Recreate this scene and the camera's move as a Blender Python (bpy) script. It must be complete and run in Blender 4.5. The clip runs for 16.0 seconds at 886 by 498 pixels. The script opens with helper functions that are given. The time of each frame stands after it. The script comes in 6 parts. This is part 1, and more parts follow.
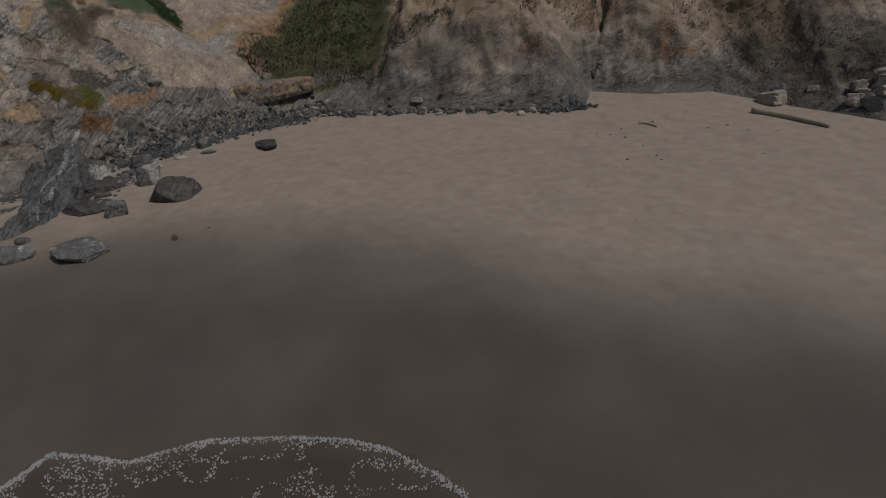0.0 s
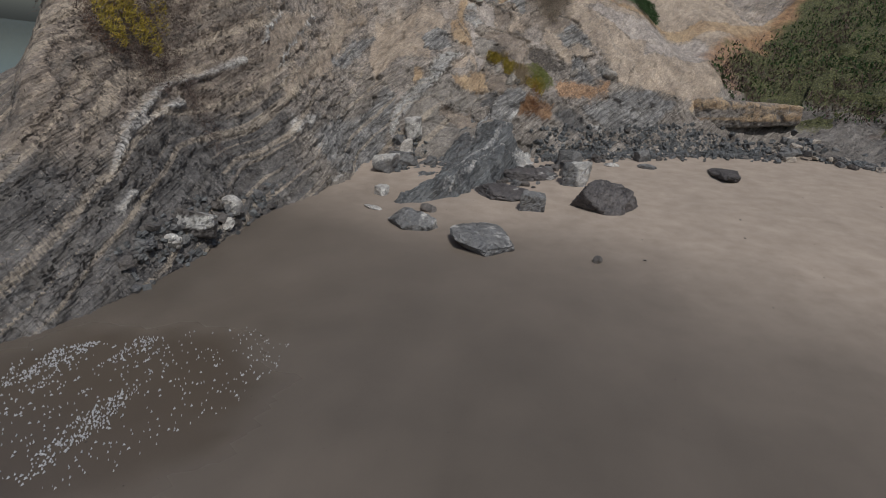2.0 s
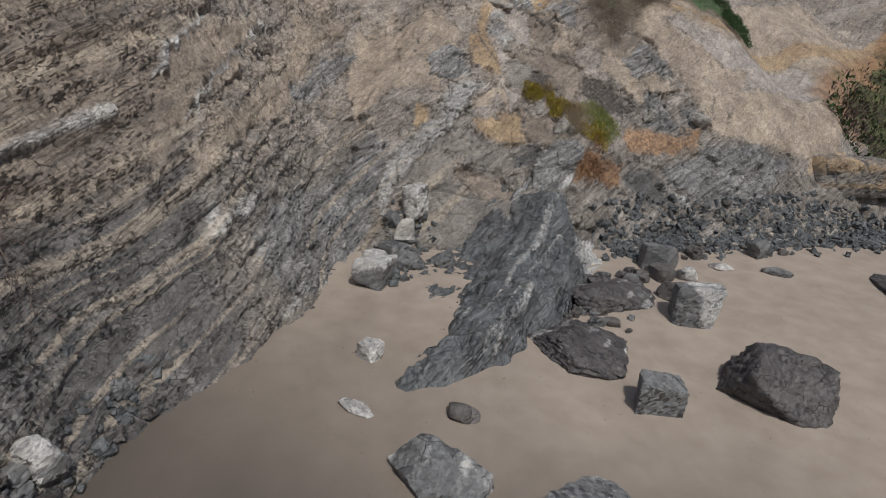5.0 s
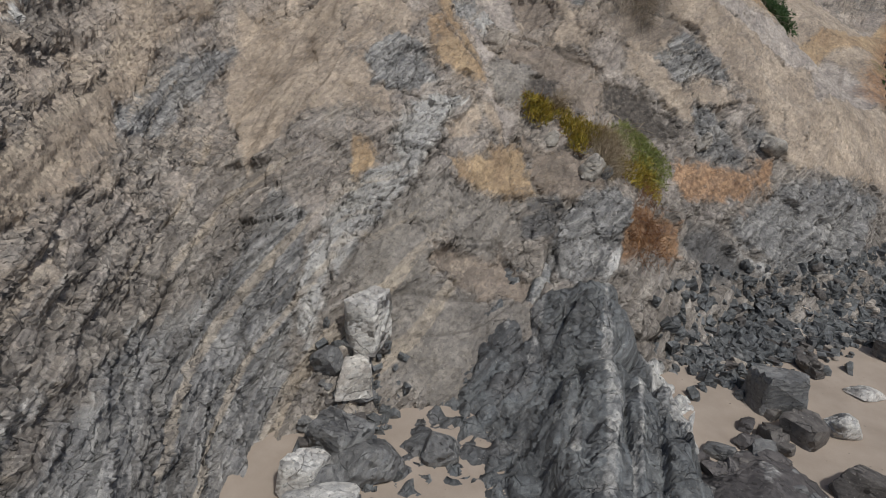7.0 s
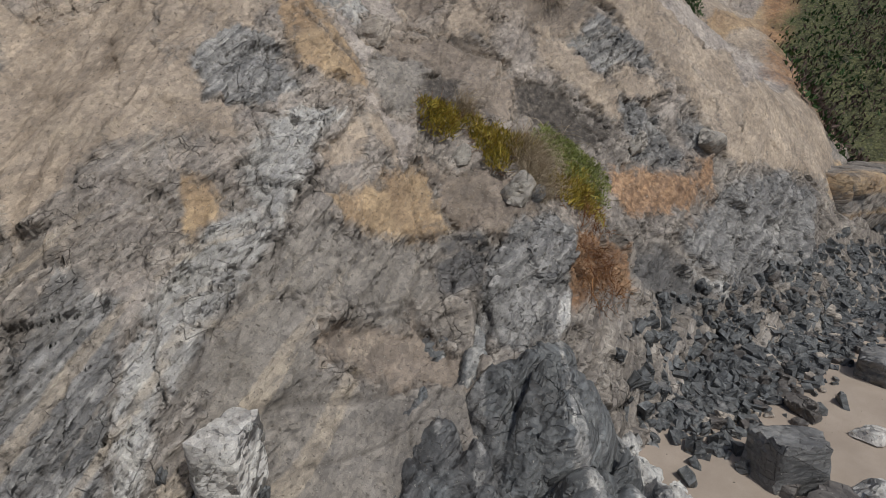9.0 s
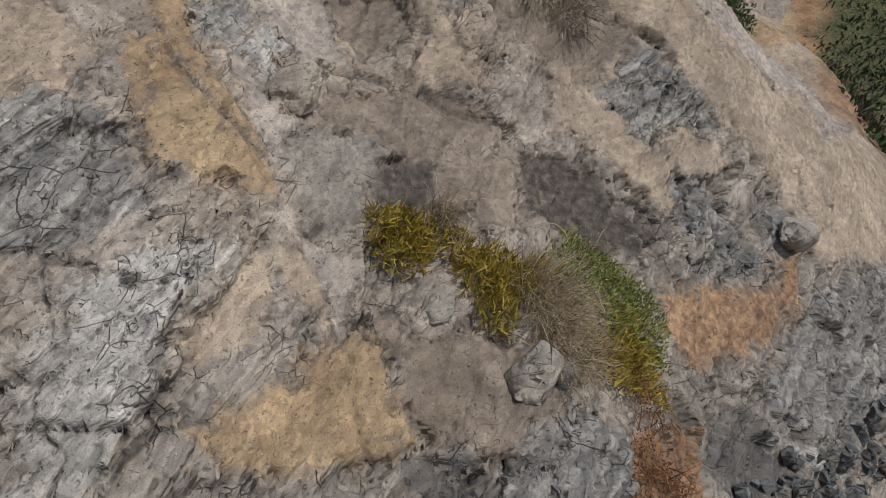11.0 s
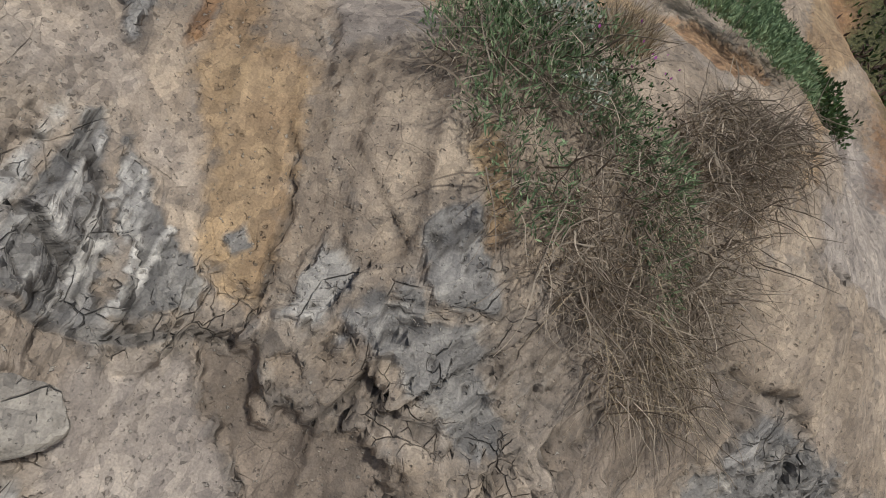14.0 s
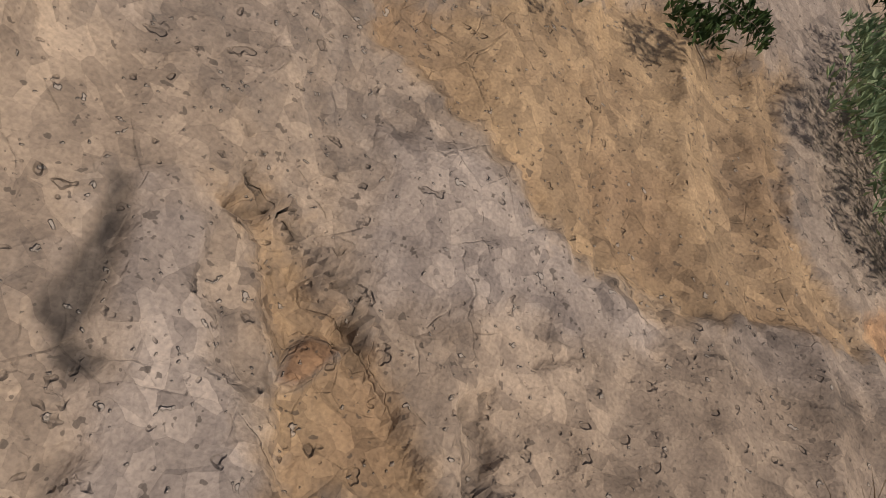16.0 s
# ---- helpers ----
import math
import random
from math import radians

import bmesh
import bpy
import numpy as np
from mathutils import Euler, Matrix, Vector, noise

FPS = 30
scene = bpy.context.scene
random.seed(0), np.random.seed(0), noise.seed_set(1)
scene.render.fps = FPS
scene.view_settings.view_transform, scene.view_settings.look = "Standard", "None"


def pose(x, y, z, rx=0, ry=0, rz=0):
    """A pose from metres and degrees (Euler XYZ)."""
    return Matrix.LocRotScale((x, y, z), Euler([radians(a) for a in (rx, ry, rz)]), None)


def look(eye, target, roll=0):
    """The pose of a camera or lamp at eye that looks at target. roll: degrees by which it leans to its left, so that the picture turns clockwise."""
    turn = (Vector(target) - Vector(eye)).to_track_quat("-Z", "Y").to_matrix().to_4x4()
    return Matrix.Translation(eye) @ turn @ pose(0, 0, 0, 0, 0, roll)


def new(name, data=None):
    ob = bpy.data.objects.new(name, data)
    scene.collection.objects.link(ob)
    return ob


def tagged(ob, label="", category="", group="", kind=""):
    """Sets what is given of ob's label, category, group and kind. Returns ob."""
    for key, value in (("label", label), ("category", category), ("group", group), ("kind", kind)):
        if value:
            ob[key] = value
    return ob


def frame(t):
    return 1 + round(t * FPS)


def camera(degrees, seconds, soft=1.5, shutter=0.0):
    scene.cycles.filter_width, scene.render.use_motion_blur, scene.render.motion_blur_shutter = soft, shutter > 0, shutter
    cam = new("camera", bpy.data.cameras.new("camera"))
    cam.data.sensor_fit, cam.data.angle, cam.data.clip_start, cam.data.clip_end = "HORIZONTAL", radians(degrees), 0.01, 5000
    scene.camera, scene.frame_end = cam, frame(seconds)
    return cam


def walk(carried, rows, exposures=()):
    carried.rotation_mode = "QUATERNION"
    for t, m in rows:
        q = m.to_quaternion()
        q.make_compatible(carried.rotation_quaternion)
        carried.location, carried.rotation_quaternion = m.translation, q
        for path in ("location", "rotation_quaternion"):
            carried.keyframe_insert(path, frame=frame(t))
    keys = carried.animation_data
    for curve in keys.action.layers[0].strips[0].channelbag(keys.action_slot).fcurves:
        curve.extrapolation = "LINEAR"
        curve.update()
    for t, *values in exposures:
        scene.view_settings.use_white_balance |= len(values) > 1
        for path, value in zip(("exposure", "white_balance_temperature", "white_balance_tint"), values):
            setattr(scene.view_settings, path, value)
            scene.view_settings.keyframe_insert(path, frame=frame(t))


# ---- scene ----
cam = camera(72.0, 16.0, soft=1.0)
# seconds, eye x y z, yaw, pitch, roll
PATH = [
    (0, 1.867, -2.484, 6.884, 6.54, -19.22, 2.72),
    (0.5, 1.900, -2.093, 7.084, 12.20, -19.03, 1.39),
    (1, -0.165, 0.660, 6.039, 27.29, -17.61, -2.14),
    (1.5, -2.055, 1.777, 5.145, 40.13, -16.71, -5.25),
    (2, -2.671, 2.262, 5.127, 42.86, -16.63, -6.20),
    (2.5, -3.376, 2.952, 5.257, 43.09, -16.63, -6.48),
    (3, -4.642, 3.933, 5.431, 43.09, -16.69, -6.93),
    (3.5, -6.086, 4.855, 5.602, 43.24, -16.82, -7.61),
    (3.7, -6.707, 5.216, 5.677, 43.28, -16.96, -7.87),
    (5.8, -11.148, 9.397, 5.960, 37.57, -16.05, -7.57),
    (6, -11.786, 9.846, 5.988, 36.75, -16.14, -7.69),
    (6.5, -13.341, 11.072, 6.090, 33.71, -16.51, -7.67),
    (7, -14.555, 12.237, 6.166, 30.15, -16.73, -7.45),
    (7.5, -14.946, 13.170, 6.169, 25.51, -16.33, -5.81),
    (8, -15.057, 13.705, 6.109, 20.30, -15.67, -3.91),
    (8.2, -15.242, 13.833, 6.056, 19.58, -15.59, -3.93),
    (10.3, -16.369, 16.484, 6.202, 17.86, -13.84, -4.50),
    (10.5, -16.509, 16.841, 6.410, 17.49, -14.55, -4.61),
    (11, -16.874, 17.793, 6.960, 16.42, -16.64, -5.00),
    (11.5, -17.141, 18.577, 7.475, 15.69, -18.99, -5.43),
    (12, -17.545, 19.266, 7.942, 14.04, -21.49, -6.28),
    (12.5, -17.885, 19.746, 8.306, 12.86, -23.69, -7.14),
    (13, -18.240, 20.312, 8.893, 11.87, -27.27, -8.18),
    (13.5, -18.556, 20.913, 9.516, 11.03, -30.94, -8.96),
    (14, -18.853, 21.849, 10.044, 10.11, -34.91, -9.82),
    (14.5, -19.045, 22.813, 10.342, 9.88, -39.02, -11.23),
    (15, -19.323, 23.806, 10.432, 10.37, -42.96, -12.76),
    (15.5, -19.552, 24.599, 10.381, 9.09, -45.77, -14.76),
    (16, -19.745, 25.554, 10.444, 7.83, -52.00, -18.29),
]
EXPOSURES = [(0.0, -1.2, 6450, 9), (0.6, -1.05, 6450, 9), (1.2, -0.6, 6400, 8), (2.0, -0.36, 6250, 8), (3.5, -0.22, 6250, 8), (8.0, -0.22, 6250, 7), (11.0, -0.24, 6450, 8),
             (12.5, -0.36, 6450, 7), (13.5, -0.34, 6350, 6), (14.5, -0.31, 6900, 9), (15.5, -0.37, 7200, 12), (16.0, -0.51, 7700, 18)]
walk(cam, [(t, pose(x, y, z, 90 + pitch, roll, yaw)) for t, x, y, z, yaw, pitch, roll in PATH], EXPOSURES)

# ---- light ----
world = bpy.data.worlds.new("sky")
scene.world = world
world.use_nodes = True
wn = world.node_tree
sky = wn.nodes.new("ShaderNodeTexSky")
sky.sky_type = "NISHITA"
sky.sun_disc = False
sky.sun_elevation, sky.sun_rotation = radians(56), radians(124.5)
sky.air_density, sky.dust_density, sky.ozone_density = 1.0, 3.0, 1.0
wn.links.new(sky.outputs[0], wn.nodes["Background"].inputs[0])
wn.nodes["Background"].inputs[1].default_value = 0.078
sun = new("sun", bpy.data.lights.new("sun", "SUN"))
sun.data.energy, sun.data.angle, sun.data.color = 2.65, radians(4), (1.0, 0.965, 0.915)
sun.matrix_world = look((8, -5.5, 14), (0, 0, 0))

# ---- noise and small tools ----
def rnd(ix, iy, iz, seed):
    h = (ix.astype(np.uint32) * np.uint32(374761393) + iy.astype(np.uint32) * np.uint32(668265263)
         + iz.astype(np.uint32) * np.uint32(2147483647) + np.uint32((seed * 974711 + 12345) & 0xFFFFFFFF))
    h = (h ^ (h >> np.uint32(13))) * np.uint32(1274126177)
    h = (h ^ (h >> np.uint32(16))) * np.uint32(2246822519)
    return ((h ^ (h >> np.uint32(15))) & np.uint32(0xFFFFFF)).astype(np.float64) / 0xFFFFFF


def vnoise(p, seed=0):
    """Smooth value noise of points (n, 3), from -1 to 1."""
    i = np.floor(p).astype(np.int64)
    f = p - i
    f = f * f * f * (f * (f * 6 - 15) + 10)
    out = np.zeros(len(p))
    for a in (0, 1):
        wx = f[:, 0] if a else 1 - f[:, 0]
        for b in (0, 1):
            wy = f[:, 1] if b else 1 - f[:, 1]
            for c in (0, 1):
                wz = f[:, 2] if c else 1 - f[:, 2]
                out += wx * wy * wz * rnd(i[:, 0] + a, i[:, 1] + b, i[:, 2] + c, seed)
    return out * 2 - 1


def fbm(p, octaves=4, seed=0, gain=0.5):
    out, amp, total = np.zeros(len(p)), 1.0, 0.0
    for k in range(octaves):
        out += amp * vnoise(p * 2.03 ** k + 17.3 * k, seed + k)
        total += amp
        amp *= gain
    return out / total


def ridged(p, octaves=4, seed=0):
    out, amp, total = np.zeros(len(p)), 1.0, 0.0
    for k in range(octaves):
        out += amp * (1 - 2 * np.abs(vnoise(p * 2.07 ** k + 9.1 * k, seed + k)))
        total += amp
        amp *= 0.5
    return out / total


def cells(p, seed=0):
    """Distance to the nearest scattered point, and that point's random number."""
    i = np.floor(p).astype(np.int64)
    best, second, who = np.full(len(p), 9.0), np.full(len(p), 9.0), np.zeros(len(p))
    for a in (-1, 0, 1):
        for b in (-1, 0, 1):
            for c in (-1, 0, 1):
                j = i + np.array((a, b, c))
                q = np.stack([j[:, k] + rnd(j[:, 0], j[:, 1], j[:, 2], seed + 5 * k + 1) for k in range(3)], 1)
                d = np.linalg.norm(q - p, axis=1)
                r = rnd(j[:, 0], j[:, 1], j[:, 2], seed + 77)
                near = d < best
                second = np.where(near, best, np.minimum(second, d))
                who = np.where(near, r, who)
                best = np.minimum(best, d)
    return best, second, who


def smooth(lo, hi, v):
    t = np.clip((v - lo) / (hi - lo), 0, 1)
    return t * t * (3 - 2 * t)


def grid_mesh(name, verts, nx, ny, keep=None, masks=None, exact=False):
    """A mesh over a grid of ny rows of nx points."""
    idx = np.arange(nx * ny).reshape(ny, nx)
    quads = np.stack([idx[:-1, :-1], idx[:-1, 1:], idx[1:, 1:], idx[1:, :-1]], -1).reshape(-1, 4)
    if keep is not None:
        quads = quads[keep[quads[:, 0]]] if exact else quads[keep[quads].any(1)]
        used = np.unique(quads)
        back = np.zeros(nx * ny, int)
        back[used] = np.arange(len(used))
        quads, verts = back[quads], verts[used]
        masks = {k: v[used] for k, v in (masks or {}).items()}
    me = bpy.data.meshes.new(name)
    me.from_pydata(verts.tolist(), [], quads.tolist())
    me.polygons.foreach_set("use_smooth", np.ones(len(quads), bool))
    for k, v in (masks or {}).items():
        at = me.attributes.new(k, "FLOAT", "POINT")
        at.data.foreach_set("value", np.ascontiguousarray(v, dtype=np.float32))
    me.update()
    return me


def part(name, me, material, parent=None, label=""):
    """Links a mesh, or a bmesh, as one object under a thing or part."""
    if isinstance(me, bmesh.types.BMesh):
        bm, me = me, bpy.data.meshes.new(name)
        bm.to_mesh(me)
        bm.free()
    ob = new(name, me)
    if material and not me.materials:
        me.materials.append(material)
    ob.parent = parent
    if label:
        ob["label"] = label
    return ob


def soup(name, verts, faces, smooth_faces=False):
    me = bpy.data.meshes.new(name)
    me.from_pydata(np.asarray(verts).tolist(), [], [list(map(int, f)) for f in faces])
    if smooth_faces:
        me.polygons.foreach_set("use_smooth", np.ones(len(faces), bool))
    me.update()
    return me


# ---- materials ----
def nodes_of(name, rough=0.9, spec=0.3):
    m = bpy.data.materials.new(name)
    m.use_nodes = True
    n, l = m.node_tree.nodes, m.node_tree.links
    b = n["Principled BSDF"]
    b.inputs["Roughness"].default_value = rough
    b.inputs["Specular IOR Level"].default_value = spec
    return m, n, l, b


def tex_noise(n, l, coord, scale, detail=6, rough=0.6, distort=0.0):
    t = n.new("ShaderNodeTexNoise")
    t.inputs["Scale"].default_value, t.inputs["Detail"].default_value = scale, detail
    t.inputs["Roughness"].default_value, t.inputs["Distortion"].default_value = rough, distort
    l.new(coord, t.inputs["Vector"])
    return t.outputs["Fac"]


def ramp(n, l, fac, stops):
    r = n.new("ShaderNodeValToRGB")
    e = r.color_ramp.elements
    while len(e) < len(stops):
        e.new(0.5)
    for el, (at, c) in zip(e, stops):
        el.position, el.color = at, (*c, 1) if len(c) == 3 else c
    l.new(fac, r.inputs[0])
    return r.outputs[0]


def mixc(n, l, fac, a, b, mode="MIX"):
    x = n.new("ShaderNodeMix")
    x.data_type, x.blend_type = "RGBA", mode
    for sock, v in ((0, fac), (6, a), (7, b)):
        if hasattr(v, "is_linked"):
            l.new(v, x.inputs[sock])
        elif sock == 0:
            x.inputs[0].default_value = v
        else:
            x.inputs[sock].default_value = (*v, 1)
    return x.outputs[2]


def maths(n, l, op, a, b=0.0):
    x = n.new("ShaderNodeMath")
    x.operation = op
    for k, v in ((0, a), (1, b)):
        if hasattr(v, "is_linked"):
            l.new(v, x.inputs[k])
        else:
            x.inputs[k].default_value = v
    return x.outputs[0]


def bump(n, l, b, height, strength=0.5, distance=0.02):
    x = n.new("ShaderNodeBump")
    x.inputs["Strength"].default_value, x.inputs["Distance"].default_value = strength, distance
    l.new(height, x.inputs["Height"])
    l.new(x.outputs[0], b.inputs["Normal"])


def attr(n, name):
    a = n.new("ShaderNodeAttribute")
    a.attribute_name = name
    return a.outputs["Fac"]


def coords(n, l, stretch=None, turn=None):
    g = n.new("ShaderNodeNewGeometry").outputs["Position"]
    if stretch is None:
        return g
    m = n.new("ShaderNodeMapping")
    m.vector_type = "TEXTURE"
    m.inputs["Scale"].default_value = stretch
    m.inputs["Rotation"].default_value = turn or (0, 0, 0)
    l.new(g, m.inputs["Vector"])
    return m.outputs[0]


BED = Vector((0.25, 0.52, -0.82)).normalized()
BED_TURN = BED.to_track_quat("Z", "Y").to_euler()


def flakes(n, l, vec, size, seed):
    """Angular broken relief in metres: every flake of the rock is a small tilted plane."""
    s = n.new("ShaderNodeVectorMath")
    s.operation = "ADD"
    s.inputs[1].default_value = (seed, seed * 1.7, -seed)
    l.new(vec, s.inputs[0])
    v = n.new("ShaderNodeTexVoronoi")
    v.inputs["Scale"].default_value = 1.0 / size
    l.new(s.outputs[0], v.inputs["Vector"])
    off = n.new("ShaderNodeVectorMath")
    off.operation = "SUBTRACT"
    l.new(s.outputs[0], off.inputs[0])
    l.new(v.outputs["Position"], off.inputs[1])
    way = n.new("ShaderNodeVectorMath")
    way.operation = "SUBTRACT"
    way.inputs[1].default_value = (0.5, 0.5, 0.5)
    l.new(v.outputs["Color"], way.inputs[0])
    dot = n.new("ShaderNodeVectorMath")
    dot.operation = "DOT_PRODUCT"
    l.new(off.outputs[0], dot.inputs[0])
    l.new(way.outputs[0], dot.inputs[1])
    part_of = n.new("ShaderNodeSeparateColor")
    l.new(v.outputs["Color"], part_of.inputs[0])
    step = maths(n, l, "MULTIPLY", maths(n, l, "SUBTRACT", part_of.outputs[2], 0.5), 0.35 * size)
    e = n.new("ShaderNodeTexVoronoi")
    e.feature = "DISTANCE_TO_EDGE"
    e.inputs["Scale"].default_value = 1.0 / size
    l.new(s.outputs[0], e.inputs["Vector"])
    return maths(n, l, "ADD", dot.outputs["Value"], step), part_of.outputs[1], e.outputs["Distance"]


def span(n, l, v, lo, hi, a=0.0, b=1.0):
    r = n.new("ShaderNodeMapRange")
    for k, q in enumerate((lo, hi, a, b)):
        r.inputs[k + 1].default_value = q
    l.new(v, r.inputs[0])
    return r.outputs[0]


def rock_material(name, wetness=0.0, ground=(1.0, 1.0, 1.0), band=1.0):
    """Layered shale in broken plates, with masks for clay, dust, slate, pale and dark beds and stains."""
    m, n, l, b = nodes_of(name, 0.85 - wetness, 0.3)
    p = coords(n, l)
    big = tex_noise(n, l, p, 0.8, 3)
    mid = tex_noise(n, l, p, 2.6, 4, 0.5)
    fine = tex_noise(n, l, p, 14.0, 3, 0.5)
    grain = tex_noise(n, l, p, 90.0, 2, 0.5)
    # plates, longest along the beds; a slow bend keeps their edges from running straight
    bend = n.new("ShaderNodeTexNoise")
    bend.inputs["Scale"].default_value, bend.inputs["Detail"].default_value = 2.4, 3
    l.new(p, bend.inputs["Vector"])
    off = n.new("ShaderNodeVectorMath")
    off.operation = "SCALE"
    off.inputs["Scale"].default_value = 0.10
    l.new(bend.outputs["Color"], off.inputs[0])
    add = n.new("ShaderNodeVectorMath")
    l.new(p, add.inputs[0])
    l.new(off.outputs[0], add.inputs[1])

    def beds(thin):
        k = n.new("ShaderNodeMapping")
        k.vector_type = "TEXTURE"
        k.inputs["Scale"].default_value, k.inputs["Rotation"].default_value = (1.0, 1.0, thin), tuple(BED_TURN)
        l.new(add.outputs[0], k.inputs["Vector"])
        return k.outputs[0]

    plate = beds(0.5)
    fl1, id1, ed1 = flakes(n, l, plate, 0.42, 3.1)
    fl2, id2, ed2 = flakes(n, l, plate, 0.17, 7.7)
    fl3, id3, ed3 = flakes(n, l, plate, 0.065, 1.3)
    lay = tex_noise(n, l, beds(0.05), 1.0, 3, 0.5)
    if band < 1:
        lay = maths(n, l, "ADD", 0.5 - 0.5 * band, maths(n, l, "MULTIPLY", lay, band))
    soft = attr(n, "clay")
    firm = span(n, l, soft, 0.3, 0.75, 1.0, 0.4)
    gate = span(n, l, tex_noise(n, l, p, 1.5, 3), 0.44, 0.56, 0.15, 1.0)
    open1 = maths(n, l, "MULTIPLY", span(n, l, ed1, 0.0, 0.012, 1.0, 0.0), span(n, l, mid, 0.5, 0.56))
    open2 = maths(n, l, "MULTIPLY", span(n, l, ed2, 0.0, 0.02, 1.0, 0.0), span(n, l, maths(n, l, "ADD", fine, maths(n, l, "SUBTRACT", mid, 0.5)), 0.60, 0.66))
    joint = maths(n, l, "MULTIPLY", maths(n, l, "MAXIMUM", open1, open2), span(n, l, soft, 0.3, 0.6, 1.0, 0.1))

    def shade(c):
        return tuple(v * g for v, g in zip(c, ground))

    def two(a, c, tex=mid):
        return ramp(n, l, tex, [(0.36, a), (0.64, c)])

    grey = ramp(n, l, lay, [(0.36, shade((0.182, 0.162, 0.142))), (0.47, shade((0.245, 0.22, 0.194))), (0.55, shade((0.29, 0.262, 0.232))), (0.64, shade((0.355, 0.325, 0.29)))])
    slate = ramp(n, l, lay, [(0.36, shade((0.16, 0.162, 0.163))), (0.5, shade((0.245, 0.245, 0.243))), (0.62, shade((0.34, 0.338, 0.332)))])
    # rain has drawn the clay out in streaks down the face
    run = tex_noise(n, l, coords(n, l, (0.7, 0.7, 1.3)), 1.3, 3, 0.5)
    c = grey
    jag = maths(n, l, "ADD", maths(n, l, "MULTIPLY", maths(n, l, "SUBTRACT", fine, 0.5), 0.7), maths(n, l, "MULTIPLY", maths(n, l, "SUBTRACT", id2, 0.5), 0.22))
    for key, col, most in (("slate", slate, 0.8), ("ash", two((0.38, 0.372, 0.355), (0.52, 0.508, 0.485)), 0.92), ("tan", two((0.33, 0.27, 0.211), (0.445, 0.37, 0.295), run), 0.92), ("lilac", two((0.325, 0.287, 0.258), (0.445, 0.397, 0.357)), 0.9),
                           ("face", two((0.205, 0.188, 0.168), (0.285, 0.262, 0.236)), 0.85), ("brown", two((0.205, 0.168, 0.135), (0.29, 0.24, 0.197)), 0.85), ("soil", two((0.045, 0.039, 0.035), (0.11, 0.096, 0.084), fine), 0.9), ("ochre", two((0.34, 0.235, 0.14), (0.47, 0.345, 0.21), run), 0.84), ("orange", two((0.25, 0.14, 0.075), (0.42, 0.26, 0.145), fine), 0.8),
                           ("rust", two((0.19, 0.105, 0.06), (0.36, 0.215, 0.115)), 0.85), ("dark", two((0.075, 0.076, 0.079), (0.16, 0.158, 0.158)), 0.85),
                           ("pale", two((0.45, 0.44, 0.42), (0.64, 0.63, 0.605)), 0.95), ("green", two((0.045, 0.052, 0.022), (0.13, 0.13, 0.06), fine), 1.0)):
        a = attr(n, key)
        f = span(n, l, maths(n, l, "ADD", a, jag), 0.2, 0.8, 0.0, most)
        c = mixc(n, l, maths(n, l, "MULTIPLY", f, maths(n, l, "GREATER_THAN", a, 0.03)), c, col)
    tone = maths(n, l, "ADD", attr(n, "tone"), maths(n, l, "MULTIPLY", jag, 0.3))
    c = mixc(n, l, span(n, l, tone, 0.16, 0.34, 0.0, 0.55), c, (0.44, 0.375, 0.295))
    c = mixc(n, l, span(n, l, tone, -0.2, -0.42, 0.0, 0.4), c, (0.15, 0.137, 0.122))
    for tex, lo, hi, at in ((fine, 0.88, 1.11, 0.3), (grain, 0.84, 1.15, 0.3), (big, 0.88, 1.11, 0.3), (id1, 0.90, 1.10, 0.0), (id2, 0.89, 1.11, 0.0), (id3, 0.80, 1.20, 0.0)):
        c = mixc(n, l, 1.0, c, ramp(n, l, tex, [(at, (lo, lo, lo * 1.01)), (1 - at, (hi, hi * 0.995, hi * 0.985))]), "MULTIPLY")
    # each plate of rock has its own tone; crevice shade and dirt are painted into the seams
    plates = maths(n, l, "ADD", 1.0, maths(n, l, "MULTIPLY", attr(n, "plate"), 0.4))
    grade = n.new("ShaderNodeVectorMath")
    grade.operation = "SCALE"
    l.new(c, grade.inputs[0])
    l.new(plates, grade.inputs["Scale"])
    c = mixc(n, l, span(n, l, maths(n, l, "ADD", attr(n, "seam"), maths(n, l, "MULTIPLY", jag, 0.8)), 0.3, 0.75, 0.0, 0.62), grade.outputs[0], (0.055, 0.048, 0.043))
    dots = tex_noise(n, l, p, 30.0, 2, 0.6)
    pits = tex_noise(n, l, p, 17.0, 2, 0.5)
    c = mixc(n, l, maths(n, l, "MULTIPLY", span(n, l, pits, 0.69, 0.72, 0.0, 0.45), span(n, l, soft, 0.4, 0.8, 1.0, 0.5)), c, (0.11, 0.095, 0.082))
    c = mixc(n, l, span(n, l, dots, 0.655, 0.68, 0.0, 0.65), c, (0.08, 0.07, 0.062))
    c = mixc(n, l, span(n, l, dots, 0.33, 0.30, 0.0, 0.5), c, (0.55, 0.52, 0.47))
    # thin dark lines painted along plate edges for the shade bump cannot cast
    c = mixc(n, l, maths(n, l, "MULTIPLY", joint, 0.34), c, (0.04, 0.035, 0.032))
    l.new(c, b.inputs["Base Color"])
    h = maths(n, l, "ADD", maths(n, l, "MULTIPLY", fl1, 0.34), maths(n, l, "MULTIPLY", maths(n, l, "ADD", maths(n, l, "MULTIPLY", fl2, 0.6), maths(n, l, "MULTIPLY", fl3, 1.15)), gate))
    h = maths(n, l, "MULTIPLY", h, firm)
    h = maths(n, l, "ADD", h, maths(n, l, "ADD", maths(n, l, "MULTIPLY", fine, 0.012), maths(n, l, "MULTIPLY", grain, 0.0035)))
